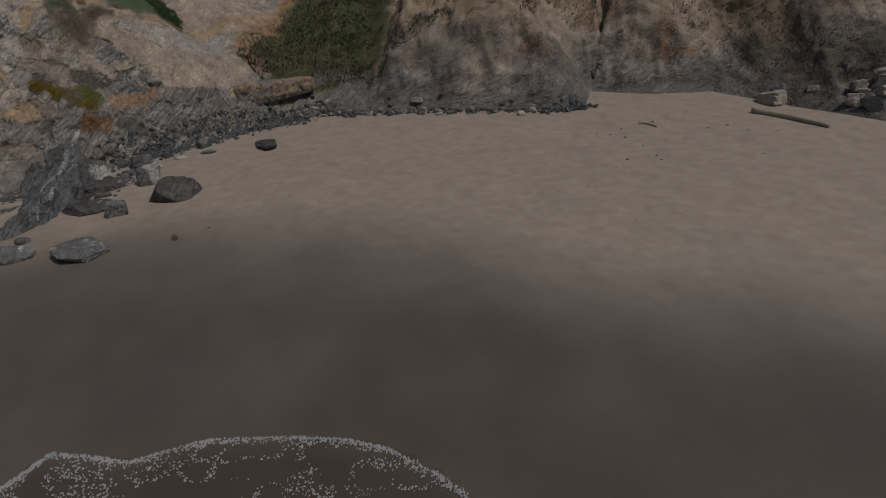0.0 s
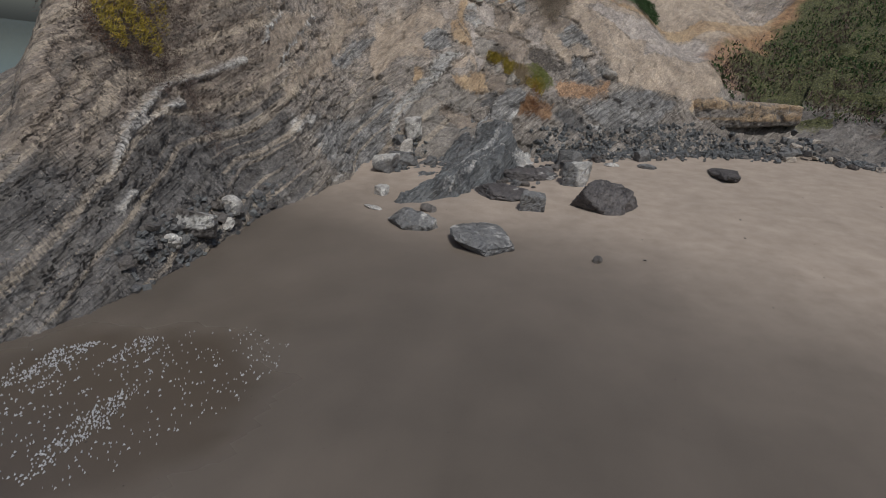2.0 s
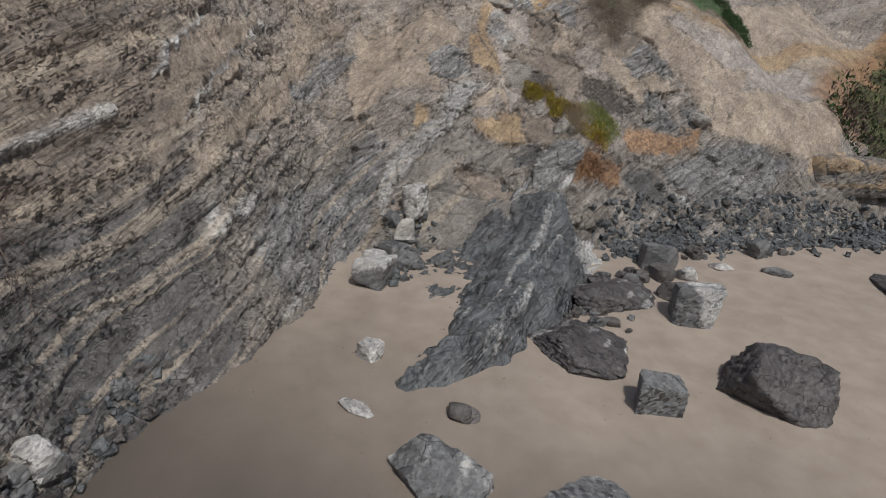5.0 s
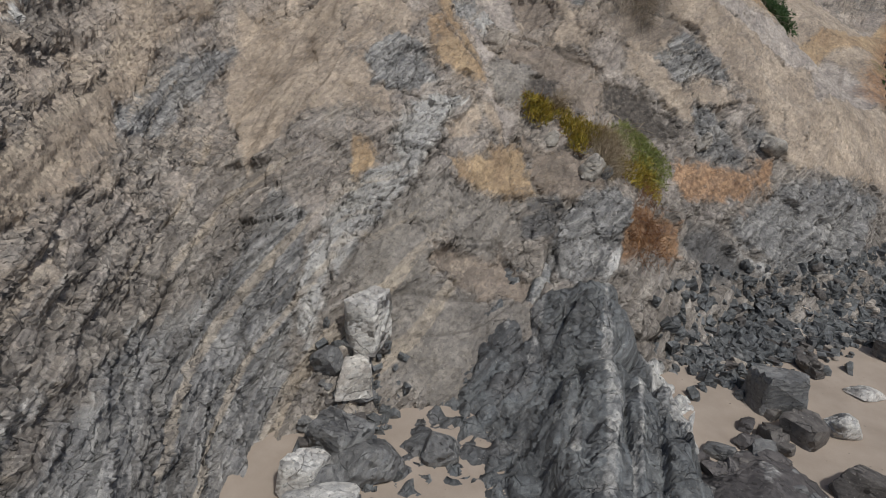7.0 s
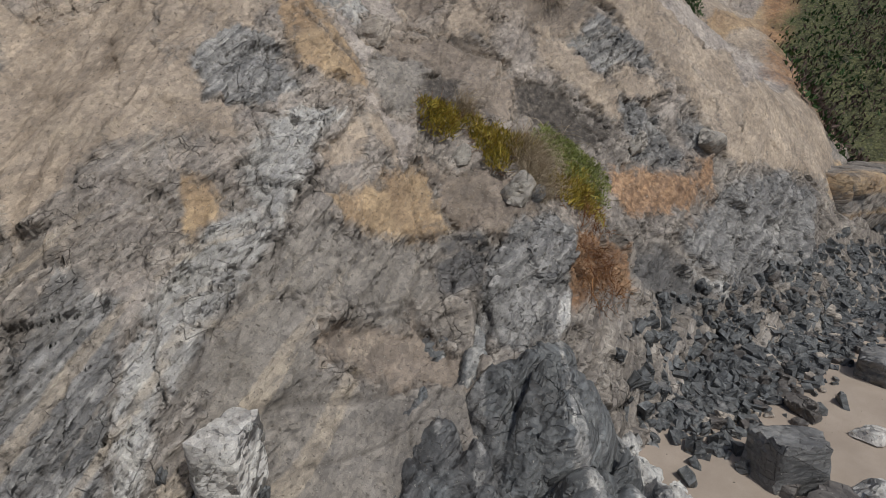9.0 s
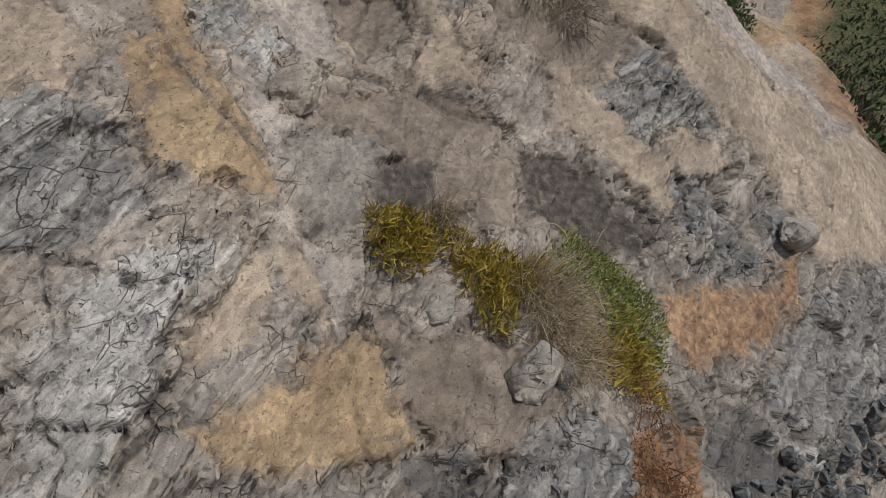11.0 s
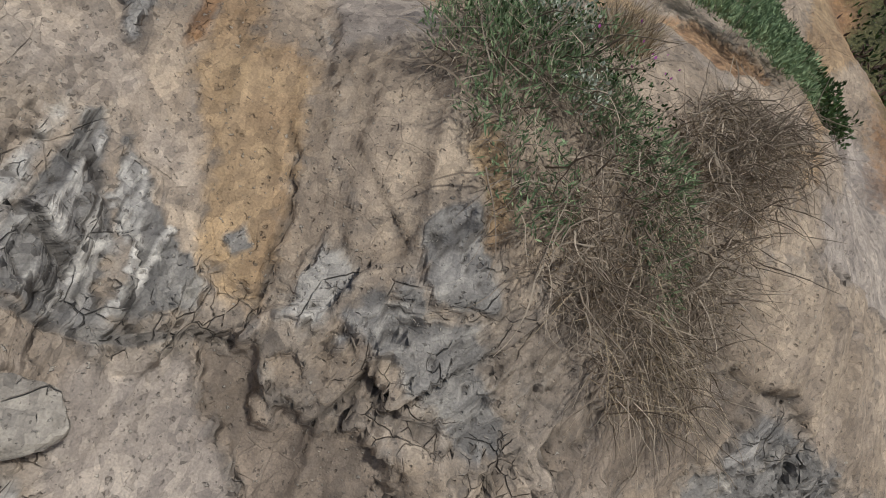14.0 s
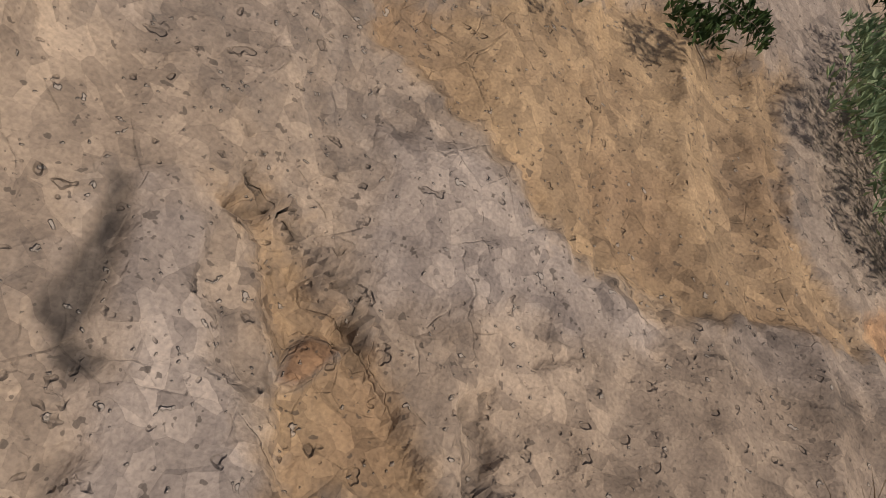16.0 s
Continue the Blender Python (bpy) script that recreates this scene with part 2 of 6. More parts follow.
    h = maths(n, l, "ADD", h, maths(n, l, "MULTIPLY", maths(n, l, "MULTIPLY", lay, 0.05), span(n, l, soft, 0.2, 0.7, 1.0, 0.05)))
    h = maths(n, l, "SUBTRACT", h, maths(n, l, "MULTIPLY", joint, 0.025))
    h = maths(n, l, "ADD", h, maths(n, l, "ADD", span(n, l, dots, 0.33, 0.28, 0.0, 0.012), span(n, l, pits, 0.67, 0.72, 0.0, -0.012)))
    bump(n, l, b, h, 1.0, 1.0)
    return m


def sand_material():
    m, n, l, b = nodes_of("beach_sand", 0.8, 0.3)
    p = coords(n, l)
    wet, film = attr(n, "wet"), attr(n, "film")
    broad = tex_noise(n, l, p, 0.35, 4, 0.5)
    mid = tex_noise(n, l, p, 2.2, 5, 0.55)
    grit = tex_noise(n, l, p, 120.0, 3, 0.7)
    dry = ramp(n, l, mid, [(0.3, (0.32, 0.26, 0.21)), (0.7, (0.40, 0.33, 0.27))])
    damp = ramp(n, l, broad, [(0.3, (0.105, 0.088, 0.072)), (0.7, (0.145, 0.12, 0.098))])
    c = mixc(n, l, wet, dry, damp)
    c = mixc(n, l, film, c, (0.085, 0.066, 0.05))
    tracks = tex_noise(n, l, coords(n, l, (1.0, 2.2, 1.0), (0, 0, 0.6)), 0.9, 6, 0.62)
    c = mixc(n, l, 1.0, c, ramp(n, l, tracks, [(0.34, (0.93, 0.93, 0.93)), (0.5, (1.0, 1.0, 1.0)), (0.66, (1.05, 1.05, 1.05))]), "MULTIPLY")
    specks = tex_noise(n, l, p, 16.0, 2, 0.5)
    c = mixc(n, l, span(n, l, specks, 0.745, 0.765, 0.0, 0.75), c, (0.05, 0.042, 0.036))
    c = mixc(n, l, 0.5, c, ramp(n, l, grit, [(0.3, (0.8, 0.8, 0.8)), (0.7, (1.15, 1.15, 1.15))]), "MULTIPLY")
    l.new(c, b.inputs["Base Color"])
    r = n.new("ShaderNodeMapRange")
    r.inputs[3].default_value, r.inputs[4].default_value = 0.85, 0.42
    l.new(wet, r.inputs[0])
    l.new(maths(n, l, "SUBTRACT", r.outputs[0], maths(n, l, "ADD", maths(n, l, "MULTIPLY", film, 0.2), maths(n, l, "MULTIPLY", attr(n, "sheen"), 0.14))), b.inputs["Roughness"])
    bump(n, l, b, maths(n, l, "ADD", maths(n, l, "MULTIPLY", mid, 0.6), maths(n, l, "MULTIPLY", grit, 0.1)), 0.35, 0.03)
    return m


ROCK = rock_material("shale_cliff")
SAND = sand_material()
# heights of the cliff in metres, over a plan grid: large form, then the near buttress
LARGE = [
    [12.7, 9.8, 7.0, 3.9, 0.2, -3.9, -5.9, -4.2, -2.8, -1.9],
    [12.5, 10.7, 8.8, 7.3, 7.3, 7.1, 8.8, 0.6, -1.2, -1.5],
    [12.3, 11.7, 11.0, 10.3, 10.7, 4.1, 1.9, -3.0, -0.6, -0.5],
    [12.6, 12.6, 13.2, 11.3, 7.8, 2.1, -1.5, -0.9, -0.2, -0.2],
    [14.0, 12.7, 10.1, 4.3, 1.8, 0.1, -0.4, 1.3, 1.2, -0.1],
    [14.8, 13.1, 10.5, 7.8, 7.6, 6.2, 1.5, -2.4, 1.0, -0.2],
    [14.3, 12.8, 12.4, 12.1, 9.1, 10.0, 9.2, 4.3, 1.8, 2.4],
    [13.4, 12.2, 11.7, 11.9, 10.3, 9.6, 8.8, 8.5, 3.8, 6.8],
    [12.9, 12.7, 12.7, 12.8, 12.4, 11.6, 9.8, 8.2, 4.3, 4.1],
    [12.7, 13.5, 14.0, 14.0, 13.6, 12.5, 11.3, 10.7, 10.7, 11.3],
]
NEAR = [
    [-0.35, 0.44, 1.13, 0.53, -1.30, -0.65, 0.17, 0.07, 0.27],
    [0.20, 0.07, 0.16, 0.09, -0.21, 0.90, 0.59, 0.29, 0.09],
    [0.51, -0.40, -0.58, -0.31, 0.36, 0.10, 0.33, 0.43, 0.13],
    [-0.16, -0.87, -0.96, -1.18, -0.24, -0.23, 0.33, 0.41, 0.49],
    [-2.31, -0.86, -0.37, 0.16, -0.13, -0.40, 0.28, 0.65, 1.18],
    [-2.01, 0.88, 0.81, 1.09, 0.29, 0.67, 0.70, 0.40, 1.47],
    [0.44, 0.96, -0.11, -0.85, -0.98, 0.56, 0.36, -0.59, 0.62],
    [0.98, 0.30, -0.40, 0.99, 0.26, -0.39, 0.13, -0.04, 0.07],
    [0.29, -0.06, 0.04, -0.06, 0.07, 0.38, 0.34, 1.00, 0.67],
    [-0.02, -0.00, -0.15, -0.39, -0.24, -0.38, -0.40, -0.27, -0.03],
    [-0.23, 0.17, 0.46, 0.57, 0.61, -0.16, -1.41, -2.21, 0.03],
]
TRIM = [
    [0.38, 0.81, -0.82, 0.78, -0.19, 0.43, 0.35, 0.23, 0.18],
    [-0.09, 0.59, 0.04, 0.23, -0.66, 0.17, 0.27, 0.22, 0.18],
    [-0.21, 0.02, -0.19, 0.01, -1.06, -0.18, 0.24, 0.24, 0.18],
    [0.06, 0.17, 0.27, 0.50, -0.02, 0.38, 0.42, 0.29, 0.17],
    [0.24, 0.35, -0.06, 0.06, 0.30, 0.05, 0.05, 0.07, 0.07],
    [0.26, 0.24, -0.66, -0.44, 0.14, -0.69, -0.52, -0.18, -0.01],
    [0.21, 0.14, -0.36, 0.49, 0.45, -0.53, -0.50, -0.21, 0.09],
    [0.14, 0.17, 0.19, 0.38, 0.49, 0.40, 0.66, 0.10, 0.07],
    [0.05, 0.07, 0.01, -0.31, 0.23, 0.26, 0.28, -0.03, -0.20],
    [-0.04, -0.13, -0.07, -0.00, -0.09, -0.03, -0.07, -0.21, -0.37],
    [-0.03, -0.03, 0.12, 0.15, 0.01, 0.03, -0.13, -0.21, -0.29],
]
# beds on the headland: two ends of a band and its half width, in metres
PALE_BEDS = [
    (-18.4, 13.09, 3.09, -18.4, 13.09, 3.09, 0.21),
    (-15.21, 6.83, 2.86, -15.71, 7.17, 3.22, 0.11),
    (-15.71, 7.17, 3.22, -16.59, 7.84, 3.51, 0.12),
    (-16.59, 7.84, 3.51, -17.95, 9.04, 4.04, 0.13),
    (-17.95, 9.04, 4.04, -18.31, 9.9, 4.16, 0.15),
    (-18.31, 9.9, 4.16, -18.83, 11.55, 4.73, 0.12),
    (-15.67, 7.16, 3.19, -16.58, 8.03, 3.32, 0.12),
    (-16.58, 8.03, 3.32, -17.52, 8.92, 3.51, 0.13),
    (-17.52, 8.92, 3.51, -17.81, 9.27, 3.61, 0.14),
    (-14.87, 6.54, 2.54, -15.32, 6.92, 2.94, 0.08),
    (-14.5, 6.54, 1.9, -14.84, 6.95, 2.17, 0.08),
    (-18.38, 13.08, 3.07, -19.52, 15.26, 3.35, 0.14),
]
DARK_BEDS = [
    (-16.05, 8.4, 2.46, -17.15, 10.04, 2.09, 0.44),
    (-15.34, 8.29, 1.75, -16.15, 9.57, 1.56, 0.42),
    (-13.84, 6.37, 0.85, -14.07, 6.99, 0.83, 0.35),
]
BROWN_BEDS = [
    (-18.16, 8.41, 4.89, -18.62, 9.82, 4.99, 0.73),
]
BANDS = {"pale": PALE_BEDS, "dark": DARK_BEDS, "brown": BROWN_BEDS}
PATCHES, VEINS = [], []


def patch(kind, proud, *outline):
    PATCHES.append((kind, proud, outline))


def vein(kind, half, deep, *course):
    VEINS.append((kind, half, deep, course))


# beds and stains on the buttress: kind, how far proud in metres, outline in plan
patch("tan", 0, (-20.70, 24.60), (-20.90, 26.80), (-18.00, 26.60), (-17.00, 26.10), (-17.30, 25.20), (-18.60, 24.25), (-19.60, 24.05), (-20.20, 24.35))
patch("tan", 0.05, (-19.20, 12.32), (-20.84, 13.77), (-23.32, 16.87), (-19.86, 13.64), (-18.89, 12.47), (-18.67, 12.07))
patch("tan", 0.06, (-19.47, 13.44), (-23.75, 18.30), (-23.72, 20.45), (-23.47, 18.72), (-20.28, 14.79), (-18.81, 13.11), (-18.64, 12.57))
patch("tan", 0.03, (-23.52, 20.32), (-21.78, 21.47), (-20.47, 21.41), (-19.99, 20.08), (-20.98, 19.13), (-21.27, 18.54), (-23.03, 19.67))
patch("slate", -0.03, (-22.20, 17.11), (-22.77, 17.42), (-23.42, 18.99), (-23.24, 20.14), (-23.13, 19.42), (-22.88, 18.63))
patch("slate", -0.04, (-18.39, 13.71), (-20.19, 15.95), (-20.85, 18.62), (-20.25, 18.71), (-19.31, 17.53), (-18.09, 15.31), (-17.74, 14.28), (-18.12, 13.78))
patch("pale", 0.1, (-18.15, 12.61), (-18.54, 13.17), (-18.40, 13.32), (-18.26, 13.05))
patch("pale", 0.1, (-18.58, 13.39), (-18.84, 14.05), (-18.52, 13.71), (-18.46, 13.36))
patch("pale", 0.08, (-19.53, 17.78), (-19.82, 18.23), (-19.75, 18.80), (-19.56, 18.42), (-19.28, 17.81))
patch("dark", -0.03, (-17.84, 11.71), (-17.68, 12.27), (-17.11, 12.11), (-17.32, 11.50))
patch("slate", 0.05, (-17.83, 13.92), (-18.46, 14.86), (-18.84, 15.66), (-18.46, 15.48), (-17.95, 14.25))
patch("pale", 0.05, (-17.40, 13.73), (-17.71, 14.26), (-17.71, 14.41), (-17.45, 13.92))
patch("tan", 0.04, (-17.42, 25.22), (-16.00, 36.92), (-13.53, 35.98), (-12.60, 33.19), (-12.04, 28.52), (-13.62, 26.18), (-14.39, 25.46), (-15.34, 25.27), (-16.43, 25.03))
patch("brown", -0.12, (-18.48, 19.64), (-18.10, 20.70), (-17.54, 20.17), (-18.29, 19.47))
patch("ochre", 0.03, (-12.55, 27.89), (-11.93, 29.42), (-11.65, 28.84), (-12.43, 27.57))
patch("slate", -0.02, (-20.76, 20.36), (-20.67, 21.02), (-20.23, 21.22), (-19.96, 21.07), (-19.68, 20.99), (-19.79, 20.61), (-20.18, 20.22), (-20.31, 20.02))
patch("tan", 0.03, (-21.64, 20.85), (-21.42, 20.97), (-20.80, 20.98), (-20.74, 20.49), (-20.76, 20.09))
patch("ash", 0.05, (-19.80, 19.91), (-19.66, 20.63), (-19.33, 21.09), (-19.22, 21.07), (-19.24, 20.66), (-19.16, 20.29), (-19.21, 20.00), (-19.06, 19.66), (-19.13, 19.54), (-19.04, 19.39), (-19.16, 19.34), (-19.42, 19.64))
patch("ash", 0.03, (-19.98, 19.32), (-19.41, 19.62), (-19.07, 19.42), (-19.05, 19.22), (-19.74, 19.08))
patch("pale", 0.06, (-19.28, 20.94), (-19.19, 21.19), (-19.20, 20.97))
patch("pale", 0.08, (-19.12, 19.53), (-19.18, 19.69), (-19.17, 19.85), (-19.07, 19.65))
patch("ochre", 0.02, (-20.23, 19.57), (-19.99, 19.73), (-19.71, 19.65), (-19.61, 19.55), (-20.00, 19.33))
patch("tan", -0.04, (-19.23, 20.51), (-19.10, 21.21), (-18.92, 21.27), (-18.90, 20.98), (-19.04, 20.45))
patch("ochre", 0.03, (-20.51, 21.57), (-20.20, 22.02), (-19.59, 21.81), (-19.22, 21.63), (-19.16, 21.48), (-19.61, 21.26), (-19.99, 21.27))
patch("tan", 0.02, (-19.01, 21.33), (-18.84, 21.60), (-18.59, 21.47), (-18.31, 21.57), (-18.29, 21.43), (-18.53, 21.36), (-18.87, 21.18))
patch("ochre", 0.03, (-19.01, 20.33), (-18.53, 21.36), (-18.32, 21.60), (-17.88, 21.35), (-18.29, 21.03), (-18.67, 20.53), (-18.90, 20.25))
patch("slate", 0.05, (-17.41, 21.29), (-16.84, 21.83), (-16.57, 21.81), (-16.49, 21.23), (-16.56, 20.95), (-17.07, 20.69), (-17.26, 21.00))
patch("dark", 0, (-17.94, 21.07), (-17.70, 21.27), (-17.39, 21.23), (-17.37, 21.03), (-17.57, 20.85), (-17.81, 20.87))
patch("pale", 0.04, (-16.64, 21.66), (-16.54, 21.76), (-16.48, 21.24), (-16.52, 21.04))
patch("lilac", -0.03, (-19.20, 21.73), (-19.23, 22.69), (-18.71, 22.39), (-18.59, 21.89), (-18.57, 21.42), (-18.81, 21.46), (-19.07, 21.43))
patch("brown", -0.03, (-18.35, 21.64), (-17.66, 21.94), (-16.84, 21.83), (-17.12, 21.39), (-17.67, 21.34), (-17.93, 21.45))
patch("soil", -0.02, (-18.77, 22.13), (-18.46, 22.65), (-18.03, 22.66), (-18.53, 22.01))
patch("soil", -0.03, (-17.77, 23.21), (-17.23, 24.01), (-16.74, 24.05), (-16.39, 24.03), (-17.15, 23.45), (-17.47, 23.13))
patch("dark", -0.06, (-15.79, 23.09), (-15.33, 23.63), (-14.43, 24.17), (-14.86, 23.60), (-15.69, 22.63))
patch("slate", 0.02, (-14.63, 25.03), (-13.78, 25.97), (-12.82, 27.14), (-13.06, 25.51), (-13.98, 24.55), (-14.83, 23.98), (-15.22, 23.92), (-14.68, 24.76))
patch("orange", 0.05, (-16.26, 23.70), (-15.24, 24.53), (-14.81, 25.12), (-14.69, 24.84), (-15.17, 24.13), (-15.95, 23.40), (-16.16, 23.48))
patch("rust", -0.02, (-16.54, 21.93), (-15.91, 22.91), (-15.69, 22.73), (-15.73, 22.21), (-16.32, 21.37), (-16.52, 21.54))
patch("pale", 0.05, (-14.94, 23.88), (-14.20, 24.34), (-14.27, 24.23), (-14.96, 23.79))
patch("face", -0.02, (-19.66, 19.23), (-18.83, 19.88), (-18.33, 21.01), (-18.13, 20.63), (-18.60, 19.51), (-18.43, 19.36), (-18.08, 19.64), (-17.04, 20.20), (-17.16, 19.50), (-17.15, 18.92), (-18.23, 18.28), (-18.59, 18.63), (-19.14, 18.44), (-19.50, 18.55))
patch("pale", 0.07, (-19.66, 18.05), (-19.83, 18.28), (-19.98, 18.69), (-19.79, 18.86), (-19.64, 18.59), (-19.54, 18.26), (-19.36, 17.97))
patch("ash", 0.05, (-20.01, 18.82), (-19.84, 19.57), (-19.48, 19.82), (-19.22, 19.66), (-19.15, 19.29), (-19.42, 18.91), (-19.47, 18.56), (-19.79, 18.82))
patch("brown", -0.14, (-18.60, 19.51), (-18.17, 20.55), (-17.88, 20.43), (-17.25, 20.35), (-17.16, 20.14), (-18.12, 19.71), (-18.43, 19.36))
patch("dark", 0, (-17.95, 21.26), (-17.54, 21.42), (-17.25, 21.28), (-17.45, 21.04), (-17.77, 21.05))
patch("slate", 0.06, (-17.39, 21.25), (-16.82, 21.88), (-16.51, 21.98), (-16.40, 21.37), (-16.37, 20.93), (-16.86, 20.48), (-17.21, 20.62))
patch("pale", 0.03, (-16.50, 21.28), (-16.40, 21.43), (-16.37, 21.04), (-16.43, 20.94))
patch("face", -0.02, (-19.06, 19.71), (-18.89, 20.17), (-18.65, 20.51), (-18.28, 21.01), (-18.09, 21.15), (-17.94, 21.05), (-17.74, 20.82), (-18.05, 20.67), (-18.01, 20.41), (-18.92, 19.30), (-19.07, 19.52))
patch("dark", 0, (-17.94, 21.07), (-17.70, 21.27), (-17.39, 21.23), (-17.37, 21.03), (-17.57, 20.85), (-17.81, 20.87))
patch("tan", 0.02, (-17.71, 24.32), (-16.99, 24.90), (-16.23, 24.94), (-15.68, 24.98), (-16.16, 24.31), (-16.70, 24.10), (-17.04, 24.24), (-17.54, 23.92))
patch("brown", -0.02, (-19.05, 22.41), (-18.11, 23.29), (-17.51, 23.50), (-17.65, 22.84), (-18.67, 22.03))
patch("ochre", 0.03, (-20.81, 22.41), (-20.69, 22.65), (-20.44, 22.53), (-20.35, 22.20), (-20.14, 22.05), (-19.87, 21.88), (-19.90, 21.73), (-20.19, 21.77), (-20.35, 21.82))
patch("ochre", 0.03, (-20.25, 21.71), (-20.10, 21.73), (-19.85, 21.66), (-19.55, 21.67), (-19.28, 21.62), (-19.13, 21.51), (-19.61, 21.22), (-19.83, 21.18))
patch("ochre", 0.02, (-19.89, 21.74), (-19.84, 21.88), (-19.53, 21.76), (-19.26, 21.66), (-19.36, 21.66), (-19.61, 21.68))
patch("ash", 0.03, (-20.52, 22.64), (-20.30, 23.27), (-19.96, 23.67), (-19.71, 23.45), (-19.40, 23.33), (-19.58, 23.05), (-19.72, 22.57), (-19.53, 22.16), (-19.51, 21.88), (-19.82, 21.89), (-20.10, 22.07), (-20.31, 22.19))
patch("slate", -0.05, (-20.35, 22.25), (-20.27, 22.51), (-20.23, 23.03), (-20.01, 22.74), (-19.89, 22.45), (-20.04, 22.20), (-20.13, 22.07))
patch("lilac", -0.03, (-20.01, 22.15), (-19.76, 22.26), (-19.45, 22.08), (-19.19, 22.20), (-18.79, 22.37), (-18.60, 21.90), (-18.97, 21.58), (-19.15, 21.68), (-19.45, 21.80))
patch("brown", -0.06, (-19.36, 22.79), (-18.74, 23.14), (-18.06, 23.33), (-17.58, 23.55), (-17.57, 22.93), (-17.92, 22.65), (-18.82, 22.42), (-19.15, 22.25))
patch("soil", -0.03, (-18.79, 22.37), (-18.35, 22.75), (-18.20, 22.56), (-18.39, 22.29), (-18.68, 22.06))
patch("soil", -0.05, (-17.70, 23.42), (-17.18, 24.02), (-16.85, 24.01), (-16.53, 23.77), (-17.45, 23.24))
patch("brown", -0.03, (-18.23, 23.93), (-17.87, 24.35), (-17.19, 24.83), (-16.92, 24.86), (-17.29, 24.43), (-17.92, 23.96))
patch("ash", 0.02, (-16.75, 24.49), (-16.37, 24.99), (-15.71, 25.25), (-15.81, 25.02), (-16.49, 24.55))
patch("slate", 0, (-16.47, 24.51), (-16.09, 24.62), (-15.56, 24.63), (-15.23, 24.53), (-15.98, 24.04), (-16.17, 24.32))
patch("slate", 0.05, (-15.40, 24.89), (-14.57, 25.72), (-14.86, 25.15), (-15.23, 24.82))
patch("tan", 0.1, (-17.14, 25.13), (-16.39, 25.03), (-15.70, 25.19), (-15.06, 25.28), (-14.35, 25.45), (-14.41, 26.10), (-15.75, 25.75), (-16.79, 25.32))
patch("lilac", -0.02, (-16.30, 25.82), (-14.68, 27.35), (-14.35, 26.69), (-12.87, 30.80), (-14.31, 31.63))
patch("ochre", 0.05, (-16.89, 25.68), (-9.50, 48.46), (-10.30, 38.14), (-10.49, 36.61), (-14.30, 31.85))
patch("tan", 0.03, (-17.71, 24.14), (-17.49, 24.32), (-17.40, 24.28), (-17.55, 24.19))
patch("lilac", 0.02, (-20.47, 23.36), (-20.07, 23.81), (-19.89, 23.71), (-19.64, 23.45), (-19.33, 23.27), (-19.63, 22.91), (-20.02, 22.74), (-20.29, 23.12))
patch("slate", 0.02, (-20.83, 23.25), (-20.82, 24.34), (-20.69, 24.40), (-20.27, 24.09), (-20.10, 23.86), (-20.31, 23.67), (-20.53, 23.50), (-20.67, 23.41))
patch("pale", 0.06, (-20.84, 23.34), (-20.86, 24.26), (-20.81, 24.35), (-20.79, 23.61), (-20.78, 23.36))
patch("brown", -0.09, (-20.05, 23.84), (-19.79, 23.93), (-19.66, 23.79), (-19.08, 23.79), (-18.92, 23.66), (-18.89, 23.53), (-19.28, 23.22), (-19.60, 23.37), (-19.89, 23.71))
patch("ash", 0.04, (-19.80, 24.09), (-19.60, 24.33), (-19.24, 24.15), (-19.41, 23.96), (-19.61, 23.96))
patch("slate", -0.02, (-19.14, 24.21), (-19.08, 24.36), (-18.82, 24.36), (-18.65, 24.05), (-18.41, 23.81), (-18.65, 23.71), (-18.95, 23.79), (-19.13, 23.90), (-19.39, 23.91), (-19.46, 24.07), (-19.25, 24.17))
patch("tan", 0.08, (-19.68, 23.91), (-19.54, 23.96), (-19.49, 23.85), (-19.62, 23.84))
patch("tan", 0.08, (-19.75, 23.77), (-19.67, 23.81), (-19.60, 23.70), (-19.70, 23.69))
patch("tan", 0.08, (-19.23, 23.78), (-18.97, 23.76), (-18.44, 23.64), (-18.21, 23.41), (-18.82, 23.21), (-18.76, 23.53), (-18.92, 23.58))
patch("tan", 0.05, (-19.63, 23.33), (-19.54, 23.37), (-19.33, 23.27), (-19.33, 23.19), (-19.47, 23.23))
patch("slate", 0.03, (-17.14, 24.48), (-16.86, 24.87), (-16.34, 25.05), (-15.67, 25.27), (-16.10, 24.78), (-16.73, 24.48))
patch("tan", 0.06, (-17.31, 25.02), (-17.16, 25.30), (-15.83, 25.87), (-14.87, 25.75), (-14.75, 25.47), (-16.31, 25.02), (-16.78, 24.99), (-17.22, 24.88))
patch("lilac", -0.02, (-16.64, 25.58), (-14.85, 26.89), (-13.47, 29.68), (-15.28, 27.88), (-16.56, 26.04))
patch("slate", 0.02, (-20.66, 24.32), (-20.56, 24.33), (-20.28, 24.13), (-20.05, 24.04), (-20.08, 23.90), (-20.38, 23.74))
patch("slate", 0, (-20.86, 24.68), (-20.97, 24.89), (-20.78, 25.17), (-20.70, 25.15), (-20.73, 24.90), (-20.76, 24.64))
patch("ochre", 0.04, (-20.58, 25.36), (-20.37, 25.71), (-19.94, 25.36), (-19.90, 24.71), (-19.84, 24.41), (-19.84, 24.04), (-20.13, 24.17), (-20.21, 24.38), (-20.48, 24.76))
patch("rust", 0, (-20.59, 24.83), (-20.64, 25.21), (-20.61, 25.41), (-20.55, 25.19), (-20.53, 24.95))
